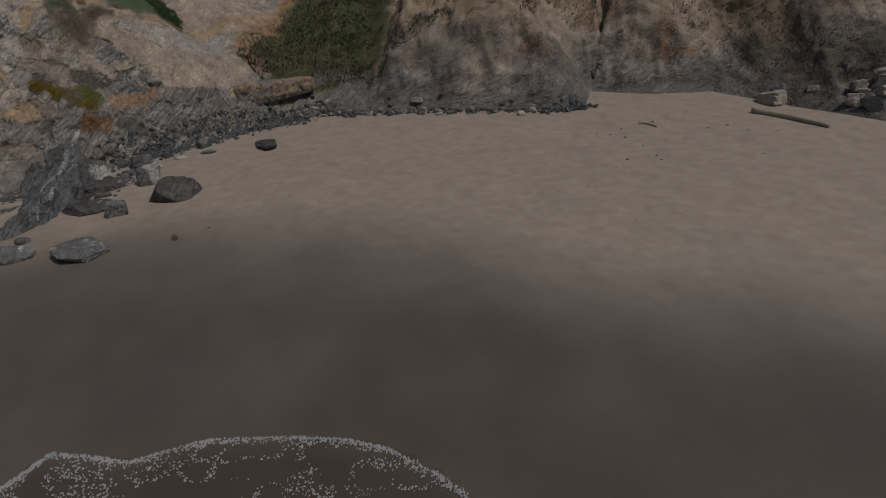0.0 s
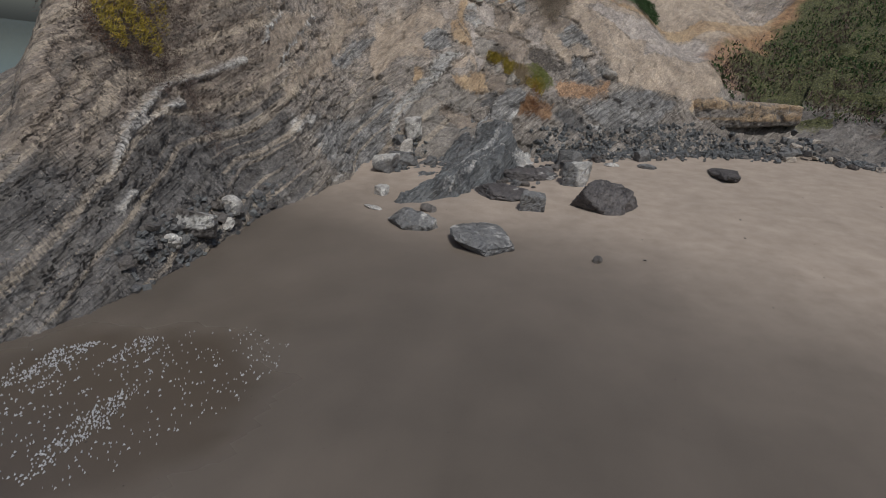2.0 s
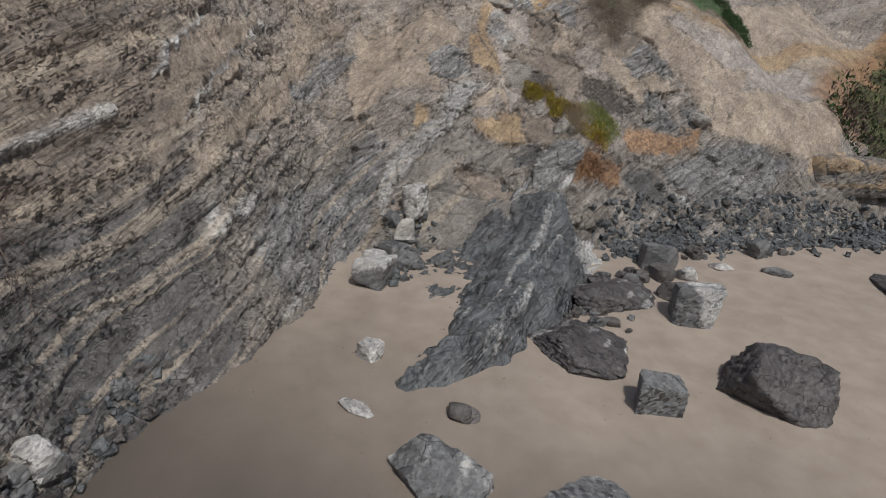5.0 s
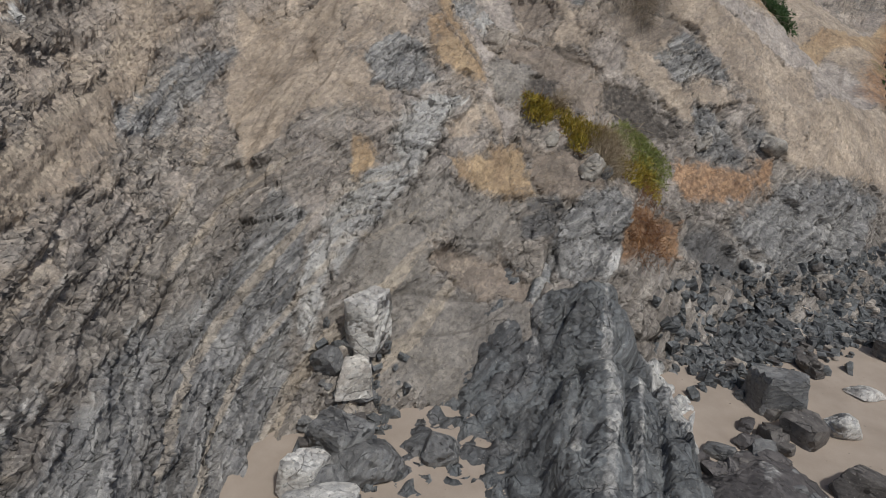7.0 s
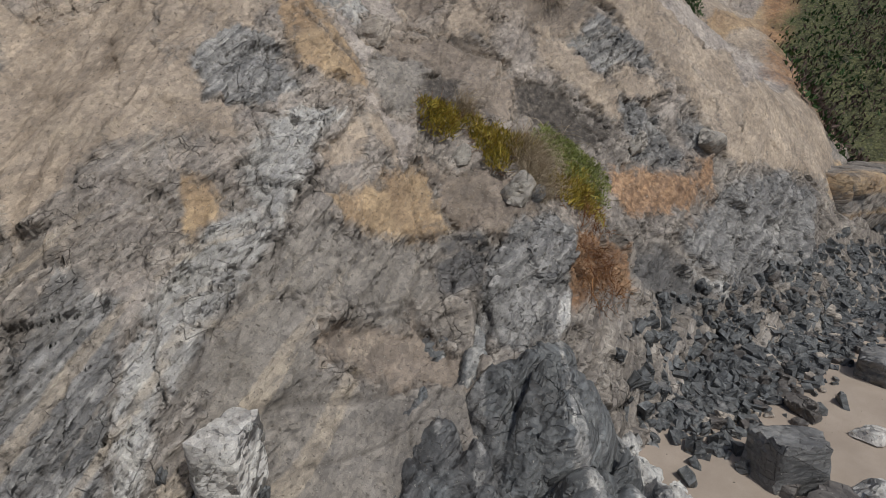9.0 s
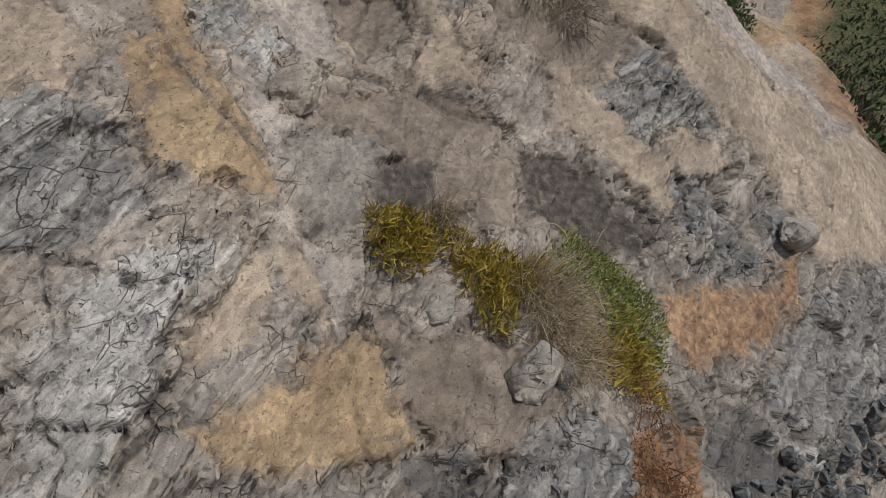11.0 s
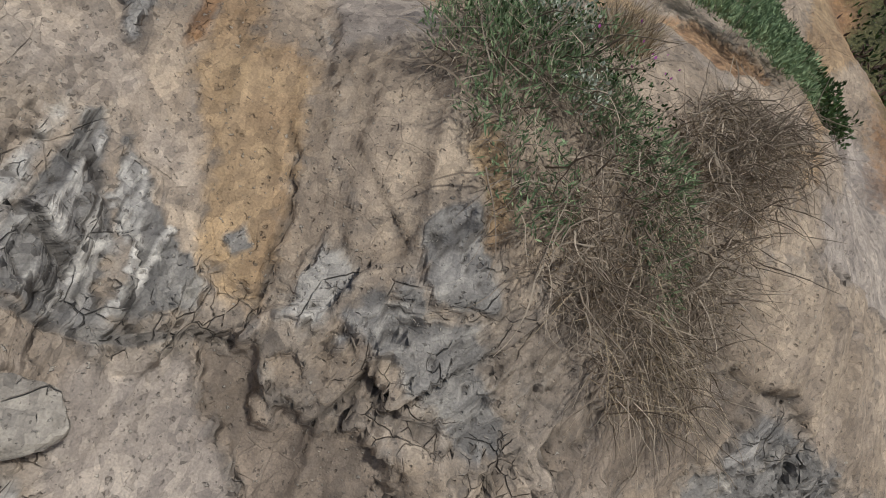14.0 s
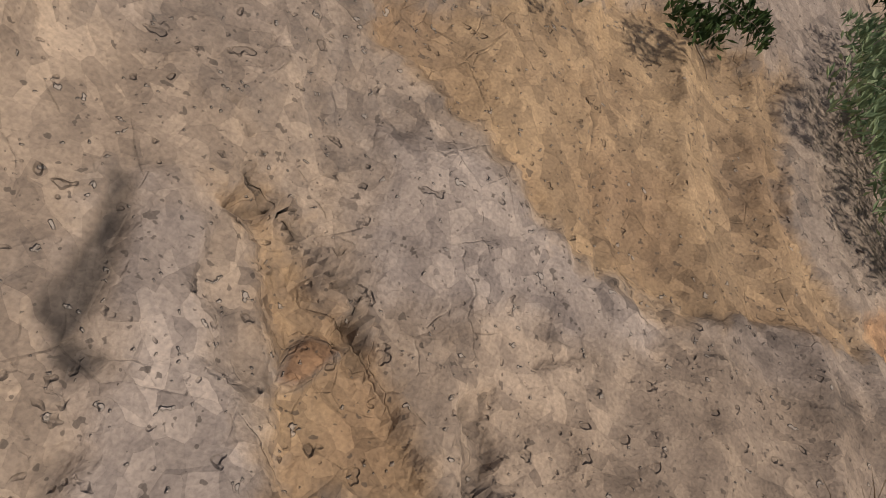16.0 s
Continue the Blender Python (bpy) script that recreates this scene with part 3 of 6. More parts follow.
patch("tan", 0.02, (-19.83, 25.07), (-19.41, 25.15), (-18.98, 24.70), (-18.87, 24.45), (-19.13, 24.34), (-19.41, 24.27), (-19.59, 24.61))
patch("tan", 0.03, (-19.58, 25.24), (-19.31, 25.39), (-18.91, 24.68), (-19.05, 24.71), (-19.30, 24.95))
patch("slate", 0.03, (-19.13, 24.34), (-18.86, 24.43), (-18.67, 24.14), (-18.97, 24.08), (-19.13, 24.23))
patch("ochre", -0.04, (-19.02, 24.56), (-18.92, 24.66), (-18.74, 24.49), (-18.72, 24.33), (-18.78, 24.31), (-18.85, 24.46))
patch("slate", -0.02, (-20.08, 24.22), (-20.01, 24.29), (-19.94, 24.23), (-20.02, 24.17))
patch("orange", -0.05, (-17.85, 26.96), (-17.04, 27.33), (-16.91, 26.94), (-17.46, 26.48))
patch("tan", 0, (-20.53, 25.62), (-20.51, 25.84), (-20.26, 26.31), (-20.12, 26.06), (-19.99, 25.56), (-19.98, 25.36), (-19.84, 25.11), (-20.21, 25.03))
patch("tan", 0.02, (-19.96, 26.60), (-19.66, 26.63), (-19.60, 26.39), (-19.37, 26.33), (-19.27, 26.03), (-19.59, 26.00))
patch("lilac", 0.04, (-20.28, 26.38), (-20.05, 26.50), (-19.77, 25.97), (-19.48, 25.63), (-19.23, 25.20), (-19.84, 25.11), (-19.94, 25.48), (-20.06, 25.92), (-20.13, 26.13))
patch("lilac", 0.03, (-19.72, 26.88), (-19.47, 26.97), (-19.07, 26.80), (-18.81, 26.62), (-18.86, 26.57), (-19.27, 26.55), (-19.61, 26.44))
patch("ochre", -0.08, (-20.05, 26.53), (-19.96, 26.60), (-19.62, 26.31), (-19.40, 25.98), (-19.58, 25.95), (-19.67, 25.90), (-19.81, 26.13))
patch("orange", -0.04, (-19.79, 26.17), (-19.76, 26.29), (-19.66, 26.29), (-19.73, 26.17))
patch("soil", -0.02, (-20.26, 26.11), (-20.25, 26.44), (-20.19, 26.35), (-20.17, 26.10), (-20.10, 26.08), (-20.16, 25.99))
patch("slate", 0, (-19.96, 25.23), (-19.94, 25.26), (-19.84, 25.11), (-19.89, 25.10))
patch("brown", -0.03, (-20.62, 25.79), (-20.51, 25.91), (-20.52, 25.75), (-20.53, 25.62))
patch("ochre", -0.05, (-20.76, 26.04), (-20.56, 26.29), (-20.50, 25.92), (-20.63, 25.80))
patch("ochre", -0.06, (-19.92, 27.22), (-19.81, 27.36), (-18.86, 28.01), (-18.09, 28.00), (-18.23, 27.22), (-17.91, 26.89), (-18.70, 26.70), (-18.94, 26.79), (-19.19, 26.87), (-19.55, 27.09))
patch("brown", -0.02, (-18.29, 22.91), (-17.79, 23.34), (-17.63, 23.20), (-17.51, 22.87), (-18.12, 22.44), (-18.28, 22.62))
patch("face", -0.02, (-19.27, 22.12), (-18.87, 22.57), (-18.67, 22.47), (-18.69, 22.19), (-18.66, 21.83), (-18.94, 21.56), (-19.16, 21.76))
# open cracks and thin pale veins: kind, half width, depth, line in plan
vein("crack", 0.02, 0.1, (-20.17, 21.71), (-20.00, 21.71), (-19.77, 21.67), (-19.59, 21.65), (-19.37, 21.63), (-19.18, 21.55))
vein("crack", 0.02, 0.06, (-19.58, 21.51), (-19.61, 21.63), (-19.65, 21.79))
vein("crack", 0.02, 0.08, (-18.54, 21.53), (-18.40, 21.40), (-18.32, 21.23), (-18.15, 21.16))
vein("crack", 0.03, 0.12, (-19.26, 20.18), (-19.25, 20.54), (-19.28, 20.86), (-19.21, 21.13))
vein("crack", 0.03, 0.1, (-19.01, 19.41), (-19.06, 19.66), (-19.21, 20.00))
vein("crack", 0.04, 0.12, (-19.54, 22.91), (-19.38, 23.05), (-18.98, 23.13))
vein("crack", 0.02, 0.06, (-18.79, 23.16), (-18.38, 23.14), (-18.13, 23.27))
vein("crack", 0.02, 0.08, (-17.44, 24.73), (-17.06, 24.92), (-16.80, 24.97), (-16.45, 25.02))
vein("crack", 0.02, 0.06, (-20.84, 23.27), (-20.68, 23.42), (-20.53, 23.50), (-20.31, 23.66), (-20.09, 23.85), (-19.89, 23.92))
vein("crack", 0.02, 0.06, (-19.88, 24.67), (-19.83, 24.43), (-19.86, 24.14), (-19.85, 23.98))
vein("crack", 0.02, 0.06, (-18.97, 23.69), (-18.87, 23.59), (-18.68, 23.57))
vein("crack", 0.02, 0.05, (-19.93, 24.72), (-19.84, 24.47), (-19.83, 24.16))
vein("crack", 0.015, 0.05, (-20.41, 25.16), (-20.35, 24.99))
vein("crack", 0.015, 0.05, (-19.01, 24.58), (-18.97, 24.65))
vein("crack", 0.02, 0.05, (-20.02, 26.52), (-19.95, 26.58), (-19.64, 26.39), (-19.59, 26.28))
vein("crack", 0.02, 0.06, (-19.30, 26.28), (-19.26, 26.14), (-19.26, 25.95))
vein("crack", 0.015, 0.04, (-19.16, 26.41), (-19.01, 26.49))
vein("crack", 0.02, 0.05, (-20.07, 25.60), (-20.10, 25.73), (-20.10, 25.90))
vein("crack", 0.02, 0.05, (-20.22, 25.33), (-20.11, 25.25), (-19.97, 25.11))
vein("crack", 0.015, 0.05, (-20.08, 26.81), (-20.00, 26.62), (-19.90, 26.55))
vein("crack", 0.015, 0.05, (-19.73, 26.53), (-19.65, 26.37), (-19.65, 26.31))
vein("crack", 0.02, 0.06, (-19.33, 26.25), (-19.29, 26.17), (-19.30, 26.05))
vein("crack", 0.02, 0.05, (-19.10, 27.46), (-19.03, 27.25), (-19.00, 26.99))
vein("pale", 0.012, -0.02, (-20.67, 23.77), (-20.66, 24.22))
vein("pale", 0.012, -0.02, (-20.52, 23.74), (-20.50, 24.09))
vein("pale", 0.012, -0.02, (-20.36, 23.71), (-20.33, 24.04))
vein("pale", 0.012, -0.02, (-20.41, 23.85), (-20.42, 24.09))
vein("pale", 0.012, -0.02, (-20.64, 23.53), (-20.64, 23.83))
vein("pale", 0.012, -0.02, (-20.53, 23.63), (-20.53, 23.86))
vein("pale", 0.02, -0.02, (-20.46, 23.91), (-20.47, 24.16), (-20.49, 24.22))
vein("pale", 0.02, -0.02, (-20.35, 23.78), (-20.34, 23.99), (-20.31, 24.10))
vein("pale", 0.02, -0.02, (-20.53, 24.04), (-20.55, 24.21))
vein("pale", 0.03, -0.03, (-19.35, 12.38), (-19.97, 13.07), (-21.44, 14.41))
vein("pale", 0.02, -0.03, (-19.15, 12.86), (-21.30, 14.91), (-23.15, 16.77))
vein("crack", 0.03, 0.08, (-18.43, 19.60), (-18.07, 20.67), (-17.44, 20.22))
vein("crack", 0.03, 0.08, (-19.21, 18.26), (-18.49, 19.02), (-17.75, 19.90))
vein("crack", 0.03, 0.08, (-16.96, 19.01), (-16.77, 19.90), (-16.54, 20.84))
vein("crack", 0.03, 0.08, (-19.31, 17.53), (-19.43, 18.31), (-19.37, 19.22))
vein("crack", 0.03, 0.08, (-18.53, 19.39), (-18.35, 19.46), (-18.13, 19.73))
vein("crack", 0.025, 0.08, (-19.10, 18.39), (-18.78, 18.60), (-18.43, 19.24))
vein("crack", 0.02, 0.06, (-18.29, 18.80), (-17.59, 19.53), (-17.40, 20.03))
vein("crack", 0.03, 0.1, (-18.08, 20.61), (-18.11, 20.92), (-17.91, 21.18))
vein("crack", 0.03, 0.1, (-17.18, 18.91), (-17.16, 19.20), (-16.88, 19.82), (-16.92, 20.27))
vein("crack", 0.02, 0.05, (-18.37, 20.16), (-18.13, 20.63), (-17.91, 20.50), (-17.25, 20.35))

# ---- the land ----
KINDS = ("slate", "ash", "tan", "lilac", "face", "brown", "soil", "ochre", "orange", "rust", "dark", "pale", "crack")
SLOPE_X, SLOPE_Y = 0.0136, 0.1167


def beach(x, y):
    """Height of the sand: an even slope, level far inland and falling under the sea."""
    return SLOPE_X * np.clip(x, -60, 60) + SLOPE_Y * np.clip(y, -14, 42)


def from_grid(table, x, y, x0, dx, y0, dy):
    """A smooth surface through a table of weights, none outside it."""
    table = np.pad(np.array(table), 3)
    u, v = np.clip((x - x0) / dx + 3, 1, table.shape[1] - 3.001), np.clip((y - y0) / dy + 3, 1, table.shape[0] - 3.001)
    i, j = np.floor(u).astype(int), np.floor(v).astype(int)

    def weights(f):
        return (1 - f) ** 3 / 6, (3 * f ** 3 - 6 * f ** 2 + 4) / 6, (-3 * f ** 3 + 3 * f ** 2 + 3 * f + 1) / 6, f ** 3 / 6

    out = np.zeros_like(x)
    wu = weights(u - i)
    for b, wv in enumerate(weights(v - j)):
        for a in range(4):
            out += wv * wu[a] * table[j + b - 1, i + a - 1]
    return out


def cliff_height(x, y):
    h = from_grid(LARGE, x, y, -30.5, 2.5, -1.0, 4.6) + from_grid(NEAR, x, y, -23.0, 1.25, 10.5, 2.0) + from_grid(TRIM, x, y, -21.4, 0.8, 19.2, 0.85)
    # the headland ends in a steep nose towards the sea
    w = y - (1.85 + 0.249 * (-2 - x))
    w = w * 15 / np.maximum(-2 - x, 3)
    cap = 3.4 + np.where(w > 0, 3.4, 1.2) * w
    return np.where(y < 16, -np.logaddexp(-2.5 * h, -2.5 * cap) / 2.5, h)


# foot of the cliffs along the back of the beach
FOOT = [(-14, 29.5), (-8, 29.8), (-2, 29.0), (3.5, 28.0), (5.1, 28.3), (5.7, 31.5), (9.0, 30.2), (11.5, 30.0), (14.0, 26.4), (17.0, 22.0), (24.0, 14.0)]


def back_height(x, y):
    """Cliffs at the back of the beach: height by the distance inland from their foot."""
    best, side, along = np.full(x.shape, 99.0), np.zeros(x.shape), np.zeros(x.shape)
    for k, ((x0, y0), (x1, y1)) in enumerate(zip(FOOT, FOOT[1:])):
        ux, uy = x1 - x0, y1 - y0
        s = np.clip(((x - x0) * ux + (y - y0) * uy) / (ux * ux + uy * uy), 0, 1)
        d = np.hypot(x - x0 - s * ux, y - y0 - s * uy)
        sd = np.sign(ux * (y - y0) - uy * (x - x0))
        near = d < best - 1e-9
        best, side, along = np.where(near, d, best), np.where(near, sd, side), np.where(near, x0 + s * ux, along)
    d = best * side
    cap = 2.4 + 9.6 * (1 - smooth(8, 19, along)) - 1.2 * smooth(19, 27, x)
    steep = 1.5 - 0.85 * smooth(10, 15, along) - 0.9 * smooth(-4.6, -6.6, along)
    up = np.where(d > 0, cap * (1 - np.exp(-d * steep / cap)), d * 0.8)
    return beach(x, y) + up


def strata(p):
    """Relief of the layered rock, in metres out of the face."""
    bed = np.array(BED)
    warp = 0.35 * fbm(p * 0.35, 3, 40)
    fold = 0.9 * np.exp(-((p[:, 1] - 7.5) / 2.6) ** 2) * np.exp(-((p[:, 0] + 17) / 3.0) ** 2)
    b = p @ bed + warp + fold
    q = np.stack([b * 1.0, b * 0 + 3.3, b * 0], 1)
    layers = 0.55 * vnoise(q * 2.3, 3) + 0.3 * vnoise(q * 5.1, 4) + 0.18 * vnoise(q * 11.0, 5)
    side = np.cross(bed, (0.3, -0.3, 0.9))
    side /= np.linalg.norm(side)
    flat = np.stack([b * 5.0, p @ side * 1.3, p @ np.cross(bed, side) * 0.9], 1)
    blocks = vnoise(flat, 11)
    return b, layers, blocks


def bands(rows, p, noise_amount, seed):
    """A mask, 0 to 1, of soft-edged bands, each along a line between two places."""
    out = np.zeros(len(p))
    n1 = 0.9 * fbm(p * 0.9, 2, seed + 200) + 0.8 * fbm(p * 2.6, 3, seed)
    for x0, y0, z0, x1, y1, z1, wide in rows:
        a, b = np.array((x0, y0, z0)), np.array((x1, y1, z1))
        mid, reach = (a + b) / 2, np.abs(b - a).max() / 2 + 2.2 * wide + 0.1
        near = np.nonzero(np.abs(p - mid).max(1) < reach)[0]
        if not len(near):
            continue
        q, u = p[near], b - a
        s = np.clip(((q - a) @ u) / max(u @ u, 1e-6), 0, 1)
        d = np.linalg.norm(q - a - s[:, None] * u, axis=1) / wide
        out[near] = np.maximum(out[near], smooth(1.8, 0.35, d + noise_amount * n1[near]))
    return out


def inside(p, outline, fray):
    """How far each place lies inside an outline in plan, in metres, less than none outside it; fray roughens the edge."""
    poly = np.array(outline)
    out = np.full(len(p), -9.0)
    lo, hi = poly.min(0) - 0.4, poly.max(0) + 0.4
    near = np.nonzero(((p[:, :2] > lo) & (p[:, :2] < hi)).all(1))[0]
    q = p[near, :2]
    best, odd = np.full(len(q), 9.0), np.zeros(len(q), bool)
    for (x0, y0), (x1, y1) in zip(poly, np.roll(poly, -1, 0)):
        ux, uy = x1 - x0, y1 - y0
        t = np.clip(((q[:, 0] - x0) * ux + (q[:, 1] - y0) * uy) / max(ux * ux + uy * uy, 1e-9), 0, 1)
        best = np.minimum(best, np.hypot(q[:, 0] - x0 - t * ux, q[:, 1] - y0 - t * uy))
        cross = (y0 > q[:, 1]) != (y1 > q[:, 1])
        odd ^= cross & (q[:, 0] < x0 + ux * (q[:, 1] - y0) / (uy if abs(uy) > 1e-9 else 1e-9))
    out[near] = np.where(odd, best, -best) + fray[near]
    return out


def stroke(p, course, half, fray):
    """A mask, 0 to 1, of a thin broken line in plan."""
    pts = np.array(course)
    near = np.nonzero(((p[:, :2] > pts.min(0) - 0.3) & (p[:, :2] < pts.max(0) + 0.3)).all(1))[0]
    q, out = p[near, :2] + fray[near, None] * np.array((0.6, 0.6)), np.zeros(len(p))
    best = np.full(len(q), 9.0)
    for (x0, y0), (x1, y1) in zip(pts, pts[1:]):
        ux, uy = x1 - x0, y1 - y0
        t = np.clip(((q[:, 0] - x0) * ux + (q[:, 1] - y0) * uy) / max(ux * ux + uy * uy, 1e-9), 0, 1)
        best = np.minimum(best, np.hypot(q[:, 0] - x0 - t * ux, q[:, 1] - y0 - t * uy))
    out[near] = smooth(half * 1.5, half * 0.3, best)
    return out


def facets(p, size, seed, flat=1.0, wide=0.09):
    """Broken, angular relief: each cell of rock is a tilted plane. Returns it in units of size, and the joints."""
    bed = np.array(BED)
    q = p + (p @ bed)[:, None] * bed * (flat - 1)
    q = q / size + 0.2 * np.stack([vnoise(p * 1.3 / size, seed + k) for k in range(3)], 1)
    i = np.floor(q).astype(np.int64)
    best, second, who = np.full(len(p), 9.0), np.full(len(p), 9.0), i.copy()
    for a in (-1, 0, 1):
        for b in (-1, 0, 1):
            for c in (-1, 0, 1):
                j = i + np.array((a, b, c))
                d = (q[:, 0] - j[:, 0] - rnd(j[:, 0], j[:, 1], j[:, 2], seed)) ** 2
                d += (q[:, 1] - j[:, 1] - rnd(j[:, 0], j[:, 1], j[:, 2], seed + 11)) ** 2
                d += (q[:, 2] - j[:, 2] - rnd(j[:, 0], j[:, 1], j[:, 2], seed + 22)) ** 2
                near = d < best
                second = np.where(near, best, np.minimum(second, d))
                who[near] = j[near]
                best = np.minimum(best, d)
    best, second = np.sqrt(best), np.sqrt(second)
    g = [rnd(who[:, 0], who[:, 1], who[:, 2], seed + 11 * k) for k in range(7)]
    o = q - who - np.stack(g[:3], 1)
    value = 0.5 * (g[3] - 0.5) + 0.9 * ((g[4] - 0.5) * o[:, 0] + (g[5] - 0.5) * o[:, 1] + (g[6] - 0.5) * o[:, 2])
    return value, smooth(wide, 0.0, second - best)


def build_cliff():
    xs = np.concatenate([np.arange(-31, -27.5, 0.25), np.arange(-27.5, -21.5, 0.042), np.arange(-21.5, -15.5, 0.022), np.arange(-15.5, -13, 0.035), np.arange(-13, -5, 0.12)])
    ys = np.concatenate([np.arange(0, 4, 0.2), np.arange(4, 15, 0.042), np.arange(15, 19.5, 0.028), np.arange(19.5, 28, 0.022), np.arange(28, 44, 0.2)])
    gx, gy = (a.ravel() for a in np.meshgrid(xs, ys))
    e = 0.05
    h = cliff_height(gx, gy)
    join = smooth(-11.5, -8.5, gx) * smooth(25, 27, gy)
    h = h * (1 - join) + np.maximum(back_height(gx, gy), -5) * join
    far = smooth(31, 35, gy)
    h = np.maximum(h, h * (1 - far) + hill_height(gx, gy) * far)
    hx = (cliff_height(gx + e, gy) - cliff_height(gx - e, gy)) / (2 * e)
    hy = (cliff_height(gx, gy + e) - cliff_height(gx, gy - e)) / (2 * e)
    nrm = np.stack([-hx, -hy, np.ones_like(h)], 1)
    nrm /= np.linalg.norm(nrm, axis=1)[:, None]
    p = np.stack([gx, gy, h], 1)
    above = h - beach(gx, gy)
    live = above > -0.6
    p_all, p = p, p[live]
    gx, gy, above, nrm = gx[live], gy[live], above[live], nrm[live]
    b, layers, blocks = strata(p)
    masks = {key: np.zeros(len(p)) for key in KINDS}
    for k, key in enumerate(BANDS):
        masks[key] = (0.6 if key == "pale" else 1.0) * bands(BANDS[key], p, 0.7, 21 + k)
    fray = 0.13 * fbm(p * 2.4, 4, 91) + 0.05 * fbm(p * 13.0, 2, 92)
    steps = np.zeros(len(p))
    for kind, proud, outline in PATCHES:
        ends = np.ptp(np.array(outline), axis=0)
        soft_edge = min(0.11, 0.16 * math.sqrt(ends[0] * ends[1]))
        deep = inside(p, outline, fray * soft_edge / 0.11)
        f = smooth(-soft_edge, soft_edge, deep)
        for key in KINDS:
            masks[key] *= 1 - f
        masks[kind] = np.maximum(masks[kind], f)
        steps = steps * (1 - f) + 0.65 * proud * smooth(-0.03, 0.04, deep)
    for kind, half, deep, course in VEINS:
        f = stroke(p, course, half, fray)
        masks[kind] = np.maximum(masks[kind], f)
        steps = steps - 0.55 * deep * f
    head = smooth(14, 12, gy)
    flank = smooth(-18.8, -20.5, gx) * smooth(21.5, 19.5, gy)
    masks["dark"] = np.maximum(masks["dark"], 0.85 * head * smooth(3.4, 1.8, above + 0.8 * fbm(p * 0.8, 3, 35)))
    # the upper beds are weathered to clay
    weathered = smooth(2.0, 4.5, above + 1.6 * fbm(p * 0.45, 3, 31) + 1.1 * layers + 1.0 * flank)
    named = np.maximum.reduce([masks[k] for k in KINDS])
    named_tan = masks["tan"]
    high = smooth(23.7, 24.5, gy) * smooth(-16.6, -17.2, gx)
    fresh = 0.35 + 0.4 * np.maximum(0.8 * high, smooth(-0.25, 0.3, fbm(p * 1.1, 3, 77)))
    masks["tan"] = np.maximum(named_tan, fresh * weathered * (1 - smooth(0.6, 1.0, named)) * (1 - 0.3 * head))
    dusty = (1 - head) * smooth(1.2, 2.6, above + 1.2 * fbm(p * 0.7, 3, 38)) * (1 - named)
    masks["lilac"] = np.maximum(masks["lilac"], dusty * np.clip(0.42 + 0.5 * fbm(p * 1.3, 3, 39), 0, 0.62))
    masks["brown"] = np.maximum(masks["brown"], head * (0.66 + 0.3 * smooth(0.1, -0.2, fbm(p * 0.6, 3, 37))))
    q1 = np.stack([b, 0.12 * (p @ np.array((0.3, -0.6, 0.4))), 0 * b], 1)
    lines = 0.45 * vnoise(q1 * np.array((4.5, 2, 1)), 51) + 0.45 * vnoise(q1 * np.array((11.0, 3, 1)), 52) + 0.3 * vnoise(q1 * np.array((26.0, 4, 1)), 53)
    masks["tone"] = lines * (0.25 + 0.75 * smooth(20.5, 18.0, gy)) * (1 - 0.85 * np.maximum(masks["lilac"], masks["ochre"]))
    masks["green"] = smooth(-13.3, -12.3, gx - 0.08 * (gy - 31) + 0.9 * fbm(p * 0.9, 3, 36)) * np.maximum(smooth(30.4, 31.6, gy), smooth(1.5, 2.4, above) * smooth(-11.6, -10.8, gx))
    masks["rust"] = np.maximum(masks["rust"], 0.8 * smooth(-13.9, -13.1, gx - 0.08 * (gy - 31)) * smooth(-11.6, -12.6, gx - 0.08 * (gy - 31) + 0.9 * fbm(p * 0.9, 3, 36)) * smooth(29.6, 30.6, gy))
    masks["clay"] = np.clip(np.maximum.reduce([masks["ochre"], masks["lilac"], named_tan, (0.55 + 0.45 * high) * masks["tan"], masks["orange"], masks["soil"], 0.6 * masks["face"], 0.8 * masks["brown"] * (1 - head)]) * (1 - 0.85 * smooth(0.4, 0.6, masks["dark"])), 0, 1)
    soft = 1 - 0.85 * smooth(0.3, 0.75, masks["clay"])
    f1, j1 = facets(p, 0.85, 101, 2.4, 0.04)
    f2, j2 = facets(p, 0.30, 131, 2.2, 0.07)
    f3, j3 = facets(p, 0.12, 161, 1.7)
    crumbled = smooth(-0.15, 0.3, fbm(p * 1.6, 3, 48) + 0.25 * masks["slate"] + 0.2 * masks["ash"] - 0.15 * masks["lilac"] - 0.5 * high)
    rock = smooth(0.25, 0.6, soft)
    masks["plate"] = np.clip(0.5 * f1 + 0.5 * f2 + 0.45 * f3 * crumbled, -0.7, 0.7) * (0.15 + 0.85 * rock)
    worn = smooth(-0.1, 0.25, fbm(p * 1.1, 3, 47))
    masks["seam"] = np.maximum.reduce([np.maximum(j1 * (0.4 + 0.6 * worn), 0.9 * j2 * worn) * (0.08 + 0.92 * rock), 0.75 * j3 * crumbled * (0.35 + 0.65 * rock), 0.6 * masks["crack"]])
    saw = b * 2.1 + 0.5 * vnoise(p * 0.7, 45)
    saw = (saw - np.floor(saw)) - 0.5
    saw2 = b * 5.3 + 0.6 * vnoise(p * 1.3, 46)
    saw2 = (saw2 - np.floor(saw2)) - 0.5
    bedded = np.clip(0.25 + 0.9 * smooth(19.5, 17.5, gy), 0, 1)
